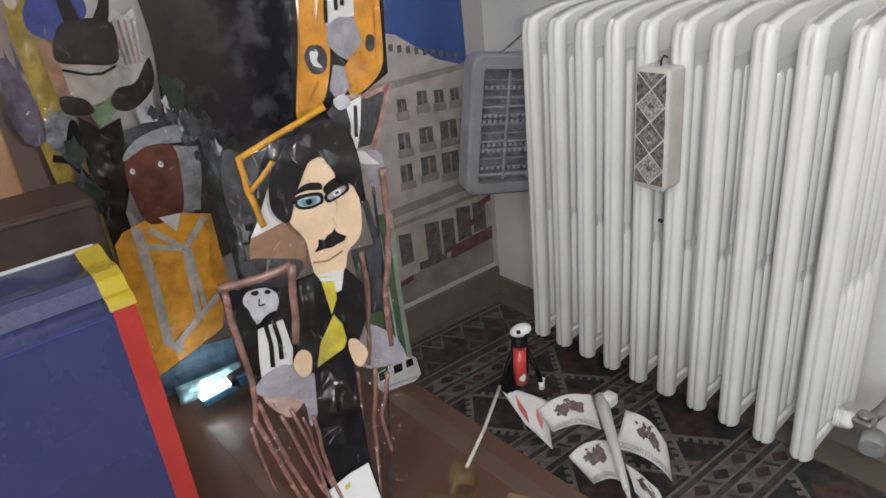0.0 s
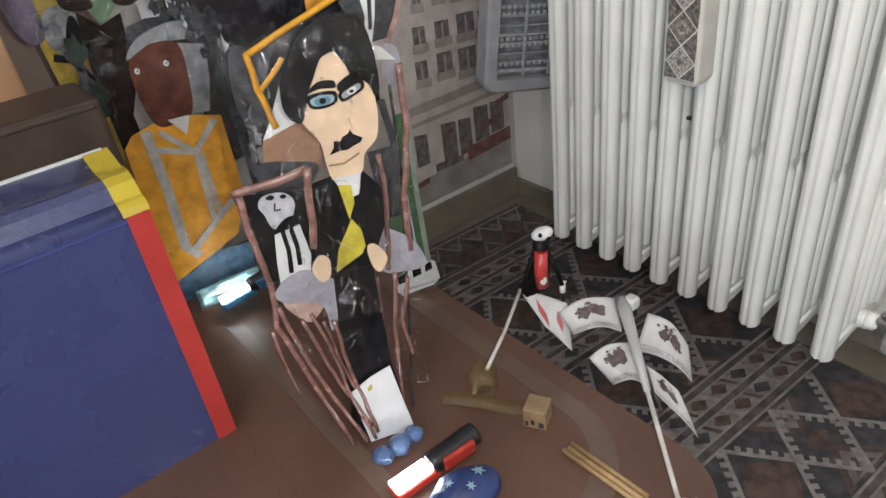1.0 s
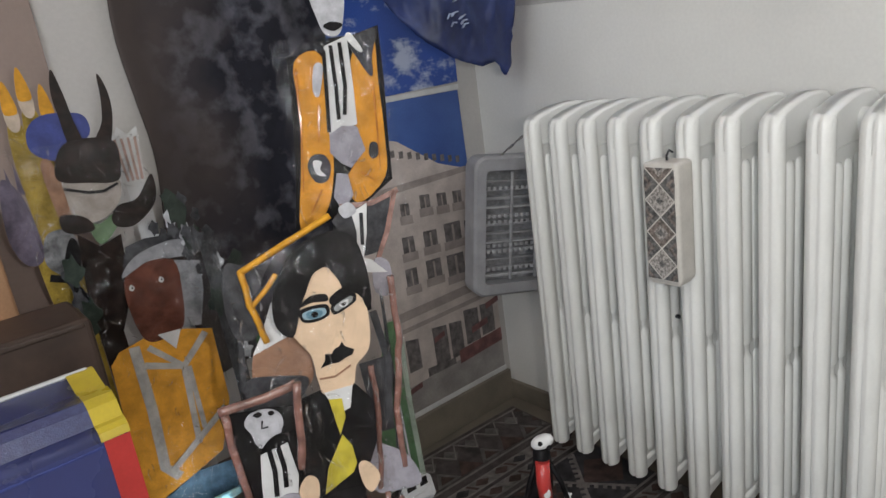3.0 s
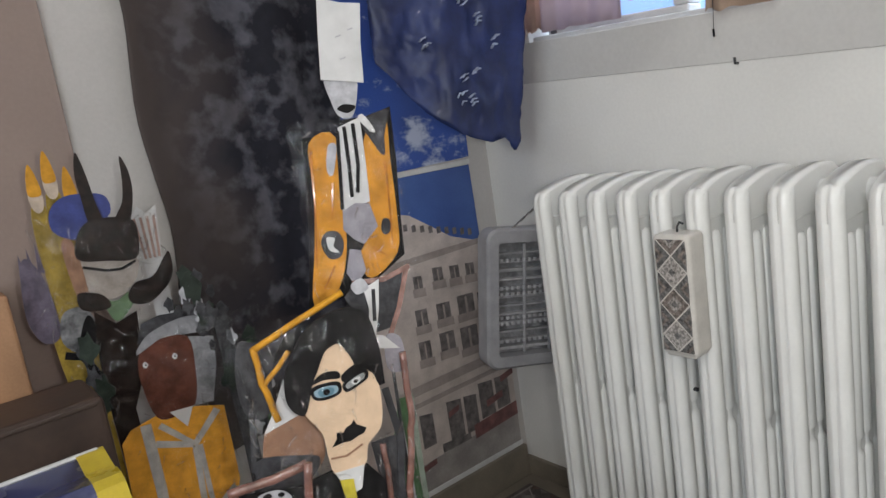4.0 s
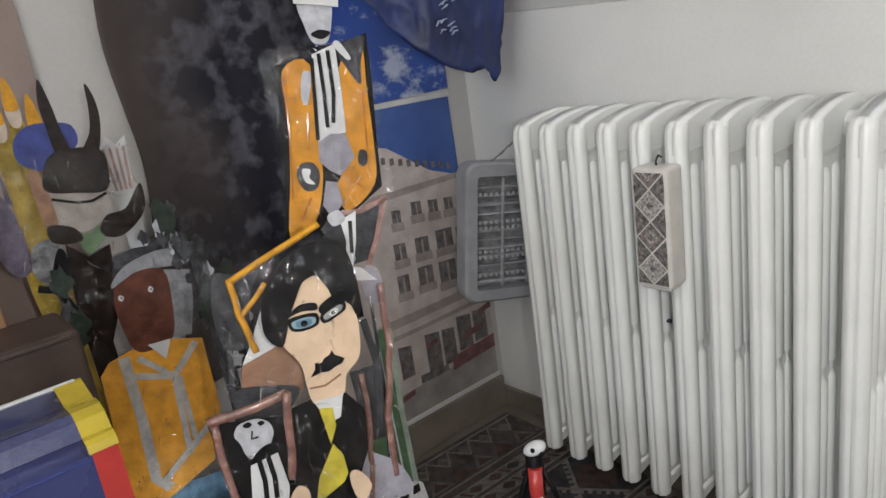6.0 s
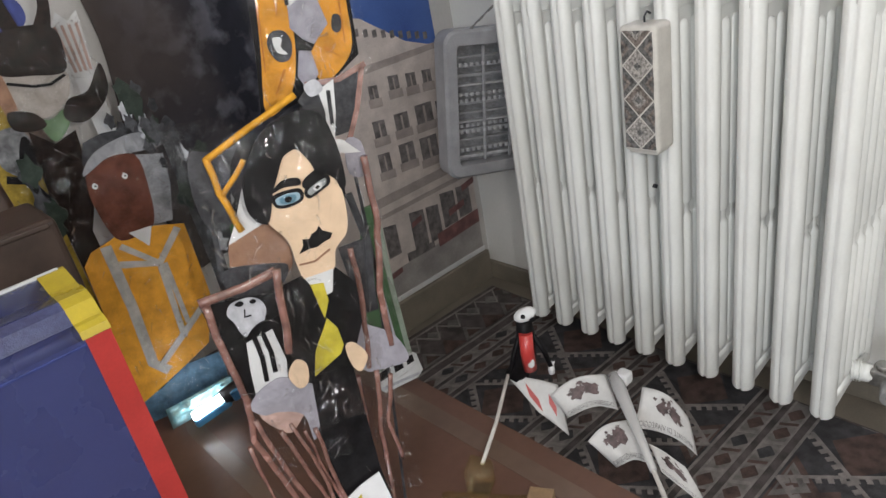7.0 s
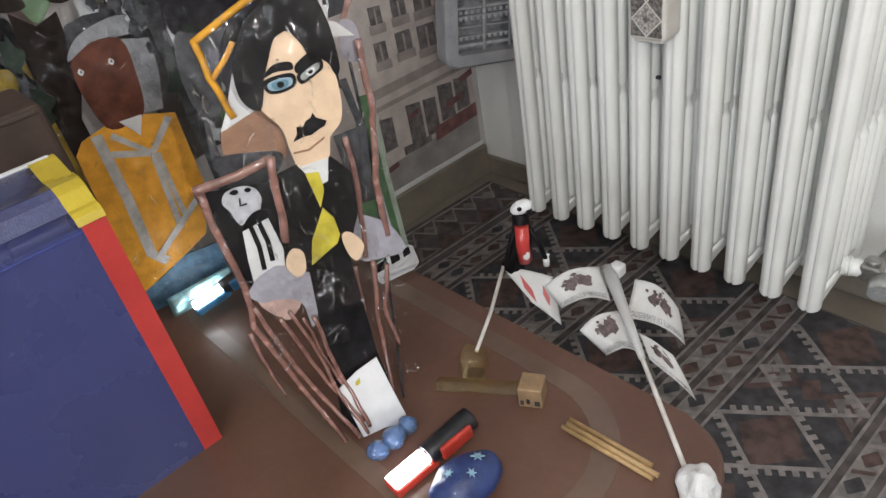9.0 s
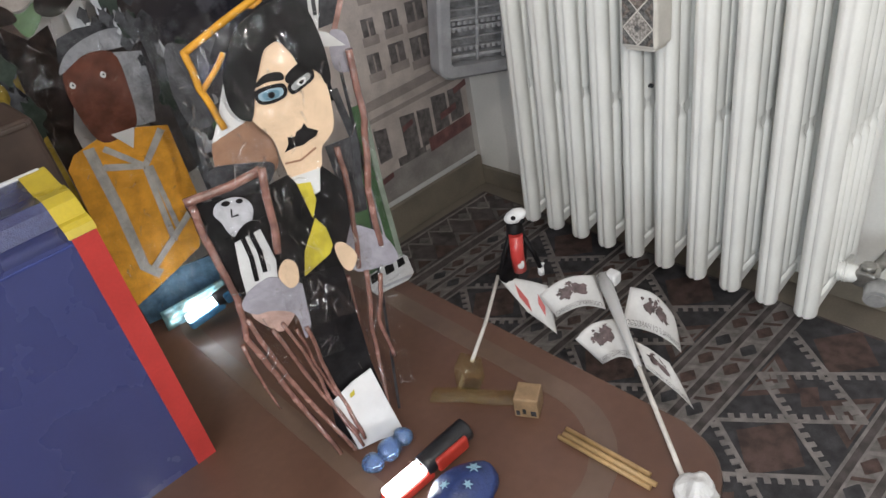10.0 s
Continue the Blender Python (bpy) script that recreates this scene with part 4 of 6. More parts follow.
# ---- paper figures ----
# moustached figure in a black suit: a plain cut-out with coloured zones
def suit_figure(bm):
    sheet(bm, [(-1.6, 8.0), (3.6, 9.8), (3.9, 22), (6.0, 26), (6.4, 30.0), (4.8, 32.2), (2.0, 32.2), (-0.2, 31.8), (-1.2, 26), (-0.1, 22)], 0.0, 0, soft=False)
    sheet(bm, [(0.2, 22.2), (-1.2, 10), (-2.0, 2.4), (0.8, 0.2), (4.6, 0.2), (3.8, 10), (4.0, 22)], 0.05, 0, soft=False)
    sheet(bm, [(-0.9, 39.0), (-0.7, 41.6), (0.4, 43.4), (1.3, 44.8), (3.2, 46.0), (5.7, 46.4), (7.3, 45.6), (7.9, 43.2), (7.8, 39.3), (6.9, 38.6), (4, 38), (0.4, 37.6)], 0.0, 0)
    sheet(bm, [(0.2, 38.8), (1.4, 40.6), (3.2, 43.0), (4.6, 43.2), (5.8, 41.2), (7.2, 39.6), (7.3, 37.2), (6.8, 35.0), (5.4, 33.7), (4.7, 31.9), (2.2, 31.6), (1.7, 33.3), (1.6, 35.6), (0.6, 37.4)], 0.16, 1)
    # hair over the brow
    sheet(bm, [(-0.9, 39.0), (-0.6, 41.6), (1.3, 44.8), (4.0, 46.1), (4.4, 43.7), (3.2, 43.0), (2.2, 41.4), (1.5, 40.2), (0.9, 38.6), (0.3, 37.8)], 0.30, 0)
    sheet(bm, [(4.2, 46.1), (7.0, 45.6), (7.9, 43.2), (7.9, 39.6), (7.3, 39.0), (7.0, 40.2), (6.4, 41.6), (5.8, 39.8), (5.3, 41.9), (4.5, 43.6)], 0.30, 0)
    sheet(bm, [(1.3, 40.2), (2.5, 41.05), (3.9, 40.95), (3.95, 40.3), (2.6, 40.45)], 0.30, 0)
    sheet(bm, [(4.2, 40.5), (5.4, 41.2), (6.6, 41.5), (6.7, 40.75), (5.5, 40.5), (4.3, 39.85)], 0.30, 0)
    sheet(bm, [(1.3, 39.9), (2.6, 40.15), (3.9, 39.95), (3.85, 39.0), (2.6, 38.65), (1.45, 38.9)], 0.28, 0)
    sheet(bm, [(1.6, 39.65), (2.6, 39.85), (3.6, 39.7), (3.55, 39.15), (2.6, 38.95), (1.7, 39.1)], 0.36, 2)
    sheet(bm, [(1.9, 39.6), (2.6, 39.75), (3.3, 39.6), (3.2, 39.12), (2.5, 39.0), (2.0, 39.15)], 0.44, 7)
    sheet(bm, [(2.35, 39.55), (2.7, 39.65), (2.95, 39.4), (2.65, 39.12), (2.35, 39.25)], 0.52, 0)
    sheet(bm, [(4.1, 39.6), (5.0, 40.3), (6.4, 40.6), (6.5, 39.8), (5.6, 39.3), (4.4, 38.9)], 0.28, 0)
    sheet(bm, [(4.4, 39.55), (5.1, 40.0), (6.1, 40.3), (6.15, 39.85), (5.4, 39.5), (4.6, 39.2)], 0.36, 8)
    sheet(bm, [(4.9, 39.75), (5.3, 40.0), (5.75, 40.05), (5.7, 39.65), (5.2, 39.45)], 0.44, 3)
    sheet(bm, [(5.1, 39.75), (5.35, 39.92), (5.55, 39.78), (5.3, 39.58)], 0.52, 0)
    sheet(bm, [(2.2, 34.3), (2.7, 34.9), (2.8, 35.5), (3.4, 35.35), (3.7, 35.75), (4.2, 35.9), (4.5, 36.3), (4.7, 35.8), (5.5, 35.3), (5.2, 34.9), (4.6, 34.75), (3.9, 34.45), (3.2, 34.5)], 0.30, 0, soft=False)
    strip(bm, [(1.9, 33.3), (3.3, 33.2), (4.9, 33.9)], 0.16, 0.28, 5)
    # shirt, tie, waistcoat, jacket fronts, hands
    sheet(bm, [(2.0, 31.9), (4.7, 32.0), (4.1, 29.9), (3.0, 29.6)], 0.2, 3, soft=False)
    sheet(bm, [(2.3, 31.2), (3.5, 31.0), (3.5, 29.2), (2.7, 27.6)], 0.34, 4, soft=False)
    sheet(bm, [(2.9, 27.5), (3.6, 26.2), (3.7, 24.4), (3.2, 23.6), (0.3, 22.2), (1.0, 24.6)], 0.22, 4, soft=False)
    sheet(bm, [(-2.0, 23.2), (-1.0, 24.5), (-0.1, 23.8), (-0.4, 22.0), (-1.4, 21.6)], 0.34, 1)
    sheet(bm, [(3.8, 24.2), (4.7, 24.3), (5.6, 22.6), (4.6, 21.2), (3.9, 22.2)], 0.34, 1)
    # white paper at the feet
    sheet(bm, [(-1.2, 7.5), (1.2, 8.9), (3.5, 9.7), (4.3, 4.0), (4.9, 0.1), (2.2, 0.3), (-0.4, 0.1), (-0.9, 4.2)], 0.5, 3, soft=False)
    sheet(bm, [(0.6, 7.6), (1.2, 8.0), (1.1, 7.3), (0.6, 7.1)], 0.56, 4, soft=False, thick=0.04)
    wrap(bm, -2.6, 8.2, 17, 46.8, 1.1, 6, 1.3, amp=0.7, taper=(0.5, -1.5))


MAN = upright(0.284, 0.507, TOP, 24, 6)
cutout("paper_figure", "cut-out paper figure in black suit with yellow waistcoat and moustache", MAN, suit_figure, [BLACK, SKIN, EYEBLUE, WHITE, YELLOW, TAN, PLASTIC, mat("steel_blue_card", (0.14, 0.26, 0.33), 0.5, vary=0.15, scale=80, bump=0.05), mat("eye_grey_card", (0.30, 0.31, 0.31), 0.5, vary=0.15, scale=80, bump=0.05)])


# figure in a striped shirt on a rose-brown chair
def chair_figure(bm):
    sheet(bm, [(-4.6, 31.7), (-3.4, 22.0), (1.9, 22.0), (4.0, 30.4)], 0.0, 1, soft=False)
    rod(bm, [(-4.4, 32.2), (-0.4, 32.4), (2.6, 33.0)], 0.9, 0.9, 0)
    rod(bm, [(-4.1, 31.7), (-3.9, 26.5), (-3.4, 21.6), (-4.0, 17.5), (-2.0, 9.0), (0.4, 0.2)], 0.8, 0.15, 0, w2=0.55)
    rod(bm, [(2.7, 33.5), (2.2, 31.0), (1.9, 28.0), (1.5, 25.6)], 0.8, 2.2, 0)
    rod(bm, [(-3.4, 19.5), (-1.9, 12.0), (1.0, 3.0), (2.0, 0.2)], 0.55, 0.45, 0)
    rod(bm, [(-1.5, 17.5), (0.0, 11.0), (2.8, 2.0)], 0.5, 0.4, 0)
    rod(bm, [(1.6, 16.5), (2.0, 10.0), (3.4, 1.0)], 0.5, 0.4, 0)
    rod(bm, [(-0.4, 18.0), (0.9, 12.0), (1.5, 6.0), (3.0, 0.4)], 0.42, 0.7, 0)
    rod(bm, [(0.6, 16.6), (1.3, 11.0), (2.6, 5.0)], 0.4, 0.2, 0)
    rod(bm, [(-4.6, 17.0), (-4.3, 12.0), (-3.6, 8.5)], 0.5, 0.3, 0, w2=0.2)
    sheet(bm, [(-2.6, 30.2), (-2.1, 31.0), (-1.2, 31.2), (-0.2, 31.1), (0.6, 30.5), (0.8, 29.6), (0.5, 28.9), (0.2, 28.3), (-0.3, 27.8), (-1.5, 27.6), (-2.0, 28.2), (-2.2, 29.2)], 0.3, 2)
    strip(bm, [(-1.0, 30.2), (-1.2, 29.5), (-0.6, 29.5)], 0.14, 0.42, 1)
    sheet(bm, [(-1.7, 30.9), (-1.2, 31.1), (-0.9, 30.8), (-1.3, 30.6)], 0.42, 1)
    sheet(bm, [(-0.4, 30.8), (0.0, 30.9), (0.2, 30.6), (-0.2, 30.5)], 0.42, 1)
    sheet(bm, [(-2.4, 27.6), (1.6, 28.6), (2.8, 27.8), (1.8, 27.2), (1.3, 22.0), (-3.0, 21.0), (-3.2, 24.0)], 0.22, 1, soft=False)
    sheet(bm, [(-1.8, 27.2), (0.7, 27.9), (1.1, 24.2), (0.6, 22.0), (-2.6, 21.2), (-2.3, 24.2)], 0.32, 3, soft=False)
    strip(bm, [(-1.0, 27.5), (-0.9, 25.2), (-1.2, 22.8)], 0.45, 0.42, 1)
    strip(bm, [(-0.2, 27.7), (0.0, 25.4), (-0.2, 23.4)], 0.45, 0.42, 1)
    sheet(bm, [(-1.9, 27.2), (-0.8, 28.3), (0.4, 28.6), (1.4, 27.9), (0.2, 27.5), (-1.0, 27.3)], 0.46, 1)
    sheet(bm, [(-3.4, 20.8), (-2.4, 22.0), (-1.0, 22.6), (0.2, 22.7), (1.8, 21.6), (3.1, 20.2), (3.2, 16.6), (2.4, 16.9), (1.2, 15.2), (1.0, 18.2), (-1.0, 19.4), (-2.4, 19.6)], 0.5, 4)
    sheet(bm, [(-2.8, 19.8), (1.0, 18.8), (0.2, 17.4), (-1.0, 17.0)], 0.44, 5)
    wrap(bm, -5.0, 4.4, 13.0, 32.2, 1.2, 6, 4.1, amp=0.8, taper=(2.5, 0.0))


cutout("paper_figure", "cut-out paper figure with striped shirt sitting on rose-brown chair", upright(0.268, 0.540, TOP, 22, 8) @ pose(0, -0.025, 0), chair_figure, [ROSE, BLACK, GREY, WHITE, LILAC, FLESHPINK, PLASTIC])


# a second seated figure, half hidden behind the suit
def chair_figure_behind(bm):
    rod(bm, [(10.2, 41.0), (9.9, 34.5), (8.6, 28.0), (8.2, 22)], 0.7, 0.0, 0)
    rod(bm, [(6.9, 33.0), (6.6, 27.0), (5.6, 20.5)], 0.6, 0.1, 0)
    strip(bm, [(8.0, 38), (8.6, 33.0), (7.6, 27.0)], 0.7, 0.05, 1)
    rod(bm, [(2.2, 22), (2.6, 14.0), (3.4, 0.2)], 0.6, 0.1, 0)
    rod(bm, [(4.2, 20.0), (3.6, 12.0), (3.6, 5.0)], 0.6, 0.1, 0)
    rod(bm, [(6.2, 20.0), (5.0, 13.0), (4.2, 3.0)], 0.55, 0.1, 0)
    rod(bm, [(7.4, 19.0), (6.0, 14.0), (6.4, 9.0)], 0.5, 0.1, 0)
    sheet(bm, [(5.2, 25.2), (7.0, 24.6), (8.9, 22.8), (9.6, 20.0), (7.2, 19.8), (4.9, 20.6)], 0.3, 2)
    sheet(bm, [(5.8, 33.2), (8.8, 33.4), (8.0, 26.0), (6.2, 26)], -0.1, 1, soft=False)
    wrap(bm, 2.4, 10.6, 6.0, 41.0, 0.9, 3, 6.6, amp=0.8, taper=(0.0, -3.0))


cutout("paper_figure", "half-hidden cut-out figure with grey trousers on rose-brown chair", MAN @ pose(0, 0.014, 0), chair_figure_behind, [ROSE, DKGREY, LILAC, PLASTIC])


# small reclining figure above, with a red chair frame
def small_figure(bm):
    strip(bm, [(12.7, 48.7), (10.0, 47.9), (7.0, 48.1)], 0.5, 0.05, 0)
    strip(bm, [(12.4, 48.7), (11.0, 45.0), (9.6, 42.4)], 0.5, 0.05, 0)
    sheet(bm, [(6.0, 46.9), (7.2, 48.0), (11.9, 48.2), (10.2, 43.2), (8.0, 43.0)], 0.0, 1, soft=False)
    sheet(bm, [(7.9, 47.4), (9.5, 48.0), (9.0, 45.2), (8.3, 42.9), (7.7, 43.4), (8.1, 45.4)], 0.2, 3, soft=False)
    strip(bm, [(8.8, 47.2), (8.4, 44.2)], 0.35, 0.3, 1)
    sheet(bm, [(6.8, 48.0), (7.9, 48.4), (8.4, 47.4), (7.2, 47.0)], 0.25, 2)
    sheet(bm, [(8.2, 42.9), (9.0, 42.6), (10.3, 41.1), (8.2, 41.5)], 0.15, 3, soft=False)
    sheet(bm, [(9.2, 42.5), (10.6, 42.0), (10.4, 39.0), (8.8, 39.4)], 0.1, 4)
    strip(bm, [(9.4, 41), (9.0, 30.0), (6.6, 10.0), (5.4, 0.2)], 0.3, -0.2, 1)


cutout("paper_figure", "small dark cut-out figure in a red chair frame", MAN @ pose(0, 0.030, 0), small_figure, [ROSE, DKGREY, GREY, WHITE, LILAC])


# amber chair frame with a brown-faced head in a white hat behind the suit
def frame_figure(bm):
    rod(bm, [(5.8, 47.6), (1.2, 45.8), (-3.0, 44.0)], 0.62, 0.1, 0)
    rod(bm, [(-2.9, 44.2), (-2.7, 41.0), (-1.9, 37.2)], 0.62, 0.12, 0)
    rod(bm, [(-2.5, 40.8), (-1.2, 42.0), (0.0, 43.3)], 0.5, 0.14, 0)
    sheet(bm, [(-0.9, 40.8), (0.4, 37.4), (-3.5, 36.2), (-2.4, 37.9)], 0.0, 1, soft=False)
    sheet(bm, [(-3.4, 36.4), (-1.4, 37.2), (0.4, 37.4), (1.6, 34.8), (1.2, 32.4), (-1.0, 31.6), (-3.9, 32.4)], -0.05, 2)
    sheet(bm, [(-4.6, 34.0), (-1.0, 33.6), (1.0, 32.8), (-0.5, 31.0), (-4.4, 31.2)], 0.05, 3)
    sheet(bm, [(-4.2, 44.9), (-2.4, 44.6), (0.4, 45.4), (-1.5, 42.5), (-2.6, 38.0), (-4.6, 38.2), (-5.0, 41.5)], -0.2, 3)
    strip(bm, [(-3.6, 45), (-4.6, 42.0), (-4.2, 38.0), (-5.0, 33.0)], 0.5, -0.1, 3)
    strip(bm, [(-1.0, 32), (-0.5, 16.0), (0.5, 0.2)], 1.6, -0.3, 3)
    wrap(bm, -5.6, 2.0, 31.0, 45.5, 0.7, 5, 9.2, amp=0.6)


cutout("paper_figure", "brown cut-out face in white cap inside an amber chair frame", MAN @ pose(0, 0.022, 0), frame_figure, [AMBER, WHITE, TAN, DKGREY, GREY, PLASTIC])


# green tram with a pale grey front
def tram(bm):
    sheet(bm, [(-3.0, 1.6), (-2.0, 0.2), (2.9, 1.2), (3.9, 2.2), (3.5, 4.9), (2.6, 5.6), (-2.6, 3.4)], 0.2, 0, soft=False)
    sheet(bm, [(-2.3, 2.2), (-0.9, 2.7), (-0.9, 4.0), (-2.3, 3.5)], 0.36, 1, soft=False)
    sheet(bm, [(0.0, 3.0), (1.3, 3.4), (1.3, 4.8), (0.0, 4.3)], 0.36, 1, soft=False)
    sheet(bm, [(1.9, 3.6), (3.0, 4.0), (2.9, 5.1), (1.9, 4.8)], 0.36, 1, soft=False)
    strip(bm, [(-2.4, 1.0), (3.5, 1.9)], 0.35, 0.36, 2)
    sheet(bm, [(-2.6, 3.2), (2.6, 5.4), (3.0, 27.4), (1.0, 27.2), (-2.2, 16)], 0.0, 3, soft=False)
    strip(bm, [(2.6, 5.2), (2.4, 16.0), (2.7, 27.3)], 0.7, 0.2, 4)
    strip(bm, [(1.2, 5.0), (1.0, 16), (0.9, 26.8)], 0.25, 0.2, 2)
    wrap(bm, -2.6, 3.4, 0.6, 27.0, 0.8, 5, 3.3, amp=0.5)


cutout("paper_tram", "green cut-out paper tram with pale grey front and dark windows", upright(0.487, 0.694, TOP, 30, 6), tram, [WHITE, BLACK, GREY, GREEN, PALEGREEN, PLASTIC], "paper tram")


# figure in an orange work jacket with grey bands
def worker(bm):
    sheet(bm, [(-3.0, 25.6), (-1.6, 27.2), (1.8, 28.2), (7.0, 28.0), (10.6, 27.0), (10.6, 16.0), (8.0, 8.7), (3.6, 6.6), (-3.4, 3.6), (-3.8, 12.0), (-3.2, 19.2)], 0.0, 0, soft=False)
    strip(bm, [(0.3, 27.4), (0.4, 18.0), (0.0, 9.0), (1.6, 7.0)], 1.4, 0.15, 1)
    strip(bm, [(9.6, 26.8), (5.8, 22.8), (1.0, 24.4)], 0.95, 0.15, 1)
    strip(bm, [(2.0, 26.8), (5.8, 22.8), (5.2, 11.0)], 0.85, 0.18, 1)
    strip(bm, [(6.4, 22.6), (6.4, 13.0)], 0.7, 0.18, 1)
    strip(bm, [(0.6, 8.0), (5.0, 11.4), (9.8, 15.2)], 0.9, 0.22, 1)
    sheet(bm, [(3.6, 28.2), (6.6, 28.2), (5.4, 25.6)], 0.2, 3, soft=False)
    sheet(bm, [(1.0, 33.0), (1.4, 36.6), (3.0, 38.2), (7.8, 38.0), (8.0, 33.0), (7.0, 28.4), (4.4, 27.4), (1.9, 28.0)], 0.1, 2)
    sheet(bm, [(8.0, 37.8), (11.2, 37.0), (10.8, 33.0), (9.4, 28.0), (7.0, 28.2), (7.8, 33)], 0.05, 8, soft=False)
    sheet(bm, [(1.6, 38.4), (2.6, 41.0), (5.0, 41.6), (8.6, 41.4), (10.4, 42.6), (10.9, 40.0), (6.0, 38.9)], 0.18, 4, soft=False)
    sheet(bm, [(1.2, 37.0), (3.2, 39.4), (7.6, 40.6), (10.6, 40.0), (11.6, 38.2), (8.0, 38.2), (5.0, 38.6)], 0.22, 8)
    for cx, cz in ((2.0, 35.4), (5.8, 35.6)):
        sheet(bm, [(cx - 0.35, cz), (cx, cz + 0.45), (cx + 0.35, cz), (cx, cz - 0.4)], 0.24, 3)
        sheet(bm, [(cx - 0.1, cz), (cx + 0.1, cz + 0.3), (cx + 0.2, cz - 0.1)], 0.38, 5, soft=False)
    sheet(bm, [(-0.4, 4.6), (4.0, 6.8), (9.2, 6.6), (8.6, 0.2), (-3.0, 0.1), (-3.2, 3.8)], -0.1, 6, soft=False)
    wrap(bm, -3.4, 11.0, 1.0, 40.5, 0.9, 7, 2.2, amp=0.8)


cutout("paper_figure", "cut-out paper figure in orange work jacket with grey bands", upright(0.253, 0.942, TOP, 14, 3), worker, [mat("bright_orange_card", (0.74, 0.35, 0.042), 0.5, vary=0.12, scale=45, bump=0.1, coat=0.25), mat("silver_band_card", (0.46, 0.44, 0.41), 0.5, vary=0.12, scale=50, bump=0.1), BROWN, WHITE, DKGREY, BLACK, DENIM, PLASTIC, mat("mid_grey_card", (0.27, 0.27, 0.285), 0.5, vary=0.2, scale=50, bump=0.1, coat=0.3)])


# horned dark figure with green collar
def horned(bm):
    sheet(bm, [(-2.4, 50.4), (-1.6, 53.6), (0.4, 55.0), (4.8, 54.4), (5.3, 51.6), (4.4, 49.0), (1.0, 49.4)], 0.2, 0)
    sheet(bm, [(0.3, 63.8), (-0.4, 61.0), (-0.3, 58.0), (0.0, 54.5), (1.6, 54.2), (1.2, 57.5), (0.9, 60.8)], 0.25, 0)
    sheet(bm, [(5.2, 62.6), (5.9, 60.5), (5.8, 57.4), (4.6, 53.8), (3.0, 54.4), (4.3, 56.6), (4.9, 59.4)], 0.25, 0)
    sheet(bm, [(-2.3, 50.4), (1.0, 49.8), (4.4, 49.3), (4.2, 46.8), (2.6, 45.0), (0.6, 44.3), (-1.4, 44.8), (-2.4, 47.0)], 0.1, 1)
    strip(bm, [(-2.0, 49.2), (0.6, 48.2), (2.4, 48.0), (4.3, 48.7)], 0.35, 0.3, 2)
    sheet(bm, [(-3.0, 45.6), (-1.0, 44.9), (0.4, 41.2), (3.2, 43.6), (2.6, 44.8), (0.6, 44.0)], 0.22, 3)
    sheet(bm, [(-3.2, 46.0), (-0.6, 45.2), (0.2, 43.4), (-1.8, 43.2), (-3.4, 44.0)], 0.24, 0)
    sheet(bm, [(2.4, 44.2), (3.6, 45.8), (6.0, 46.2), (7.8, 48.4), (8.6, 49.0), (8.6, 46.6), (7.6, 44.6), (5.0, 42.8), (3.0, 43.0)], 0.24, 0)
    sheet(bm, [(-2.0, 43.2), (0.2, 41.0), (3.0, 42.0), (2.4, 34.0), (0.2, 29.0), (-3.2, 30.2), (-2.6, 38)], 0.12, 0, soft=False)
    strip(bm, [(-1.4, 31), (-1.0, 12), (-0.8, 0.1)], 3.0, 0.05, 0)
    sheet(bm, [(-5.2, 44.0), (-3.0, 44.0), (-2.0, 41.5), (-2.9, 37.2), (-6.0, 39.4), (-6.2, 42.0)], 0.0, 4)
    sheet(bm, [(-3.0, 42.8), (-2.2, 41.8), (-2.9, 38.0), (-4.4, 39.4)], 0.14, 2)
    strip(bm, [(-6.4, 38.4), (-4.4, 37.6), (-2.8, 34.0), (-3.0, 31.0)], 1.0, 0.2, 2)
    sheet(bm, [(-4.3, 54.4), (-4.1, 57.0), (-2.2, 58.5), (1.0, 58.4), (2.6, 57.6), (2.6, 55.4), (0.0, 53.6), (-2.0, 52.8)], 0.0, 5)
    sheet(bm, [(-3.8, 52.4), (-2.4, 52.6), (-2.0, 46.4), (-2.6, 44.6), (-3.4, 45.2)], 0.16, 7)
    wrap(bm, -6.4, 8.2, 30.0, 55.0, 1.0, 6, 5.5, amp=0.9)


cutout("paper_figure", "dark horned cut-out paper figure with green collar and blue hat", upright(0.247, 0.93, TOP, 11) @ pose(0, 0.055, 0) @ Matrix.Scale(1.01, 4), horned, [mat("blackish_brown_card", (0.018, 0.011, 0.009), 0.4, vary=0.3, scale=60, bump=0.3, grain=120, coat=0.2), mat("pale_grey_card", (0.34, 0.30, 0.27), 0.5, vary=0.1, scale=60, coat=0.3), BLACK, mat("leaf_green_card", (0.13, 0.20, 0.11), 0.5, vary=0.15, scale=60, coat=0.3), mat("crumpled_grey_card", (0.20, 0.20, 0.205), 0.5, vary=0.3, scale=70, bump=0.3), NAVY, PLASTIC, TAN])


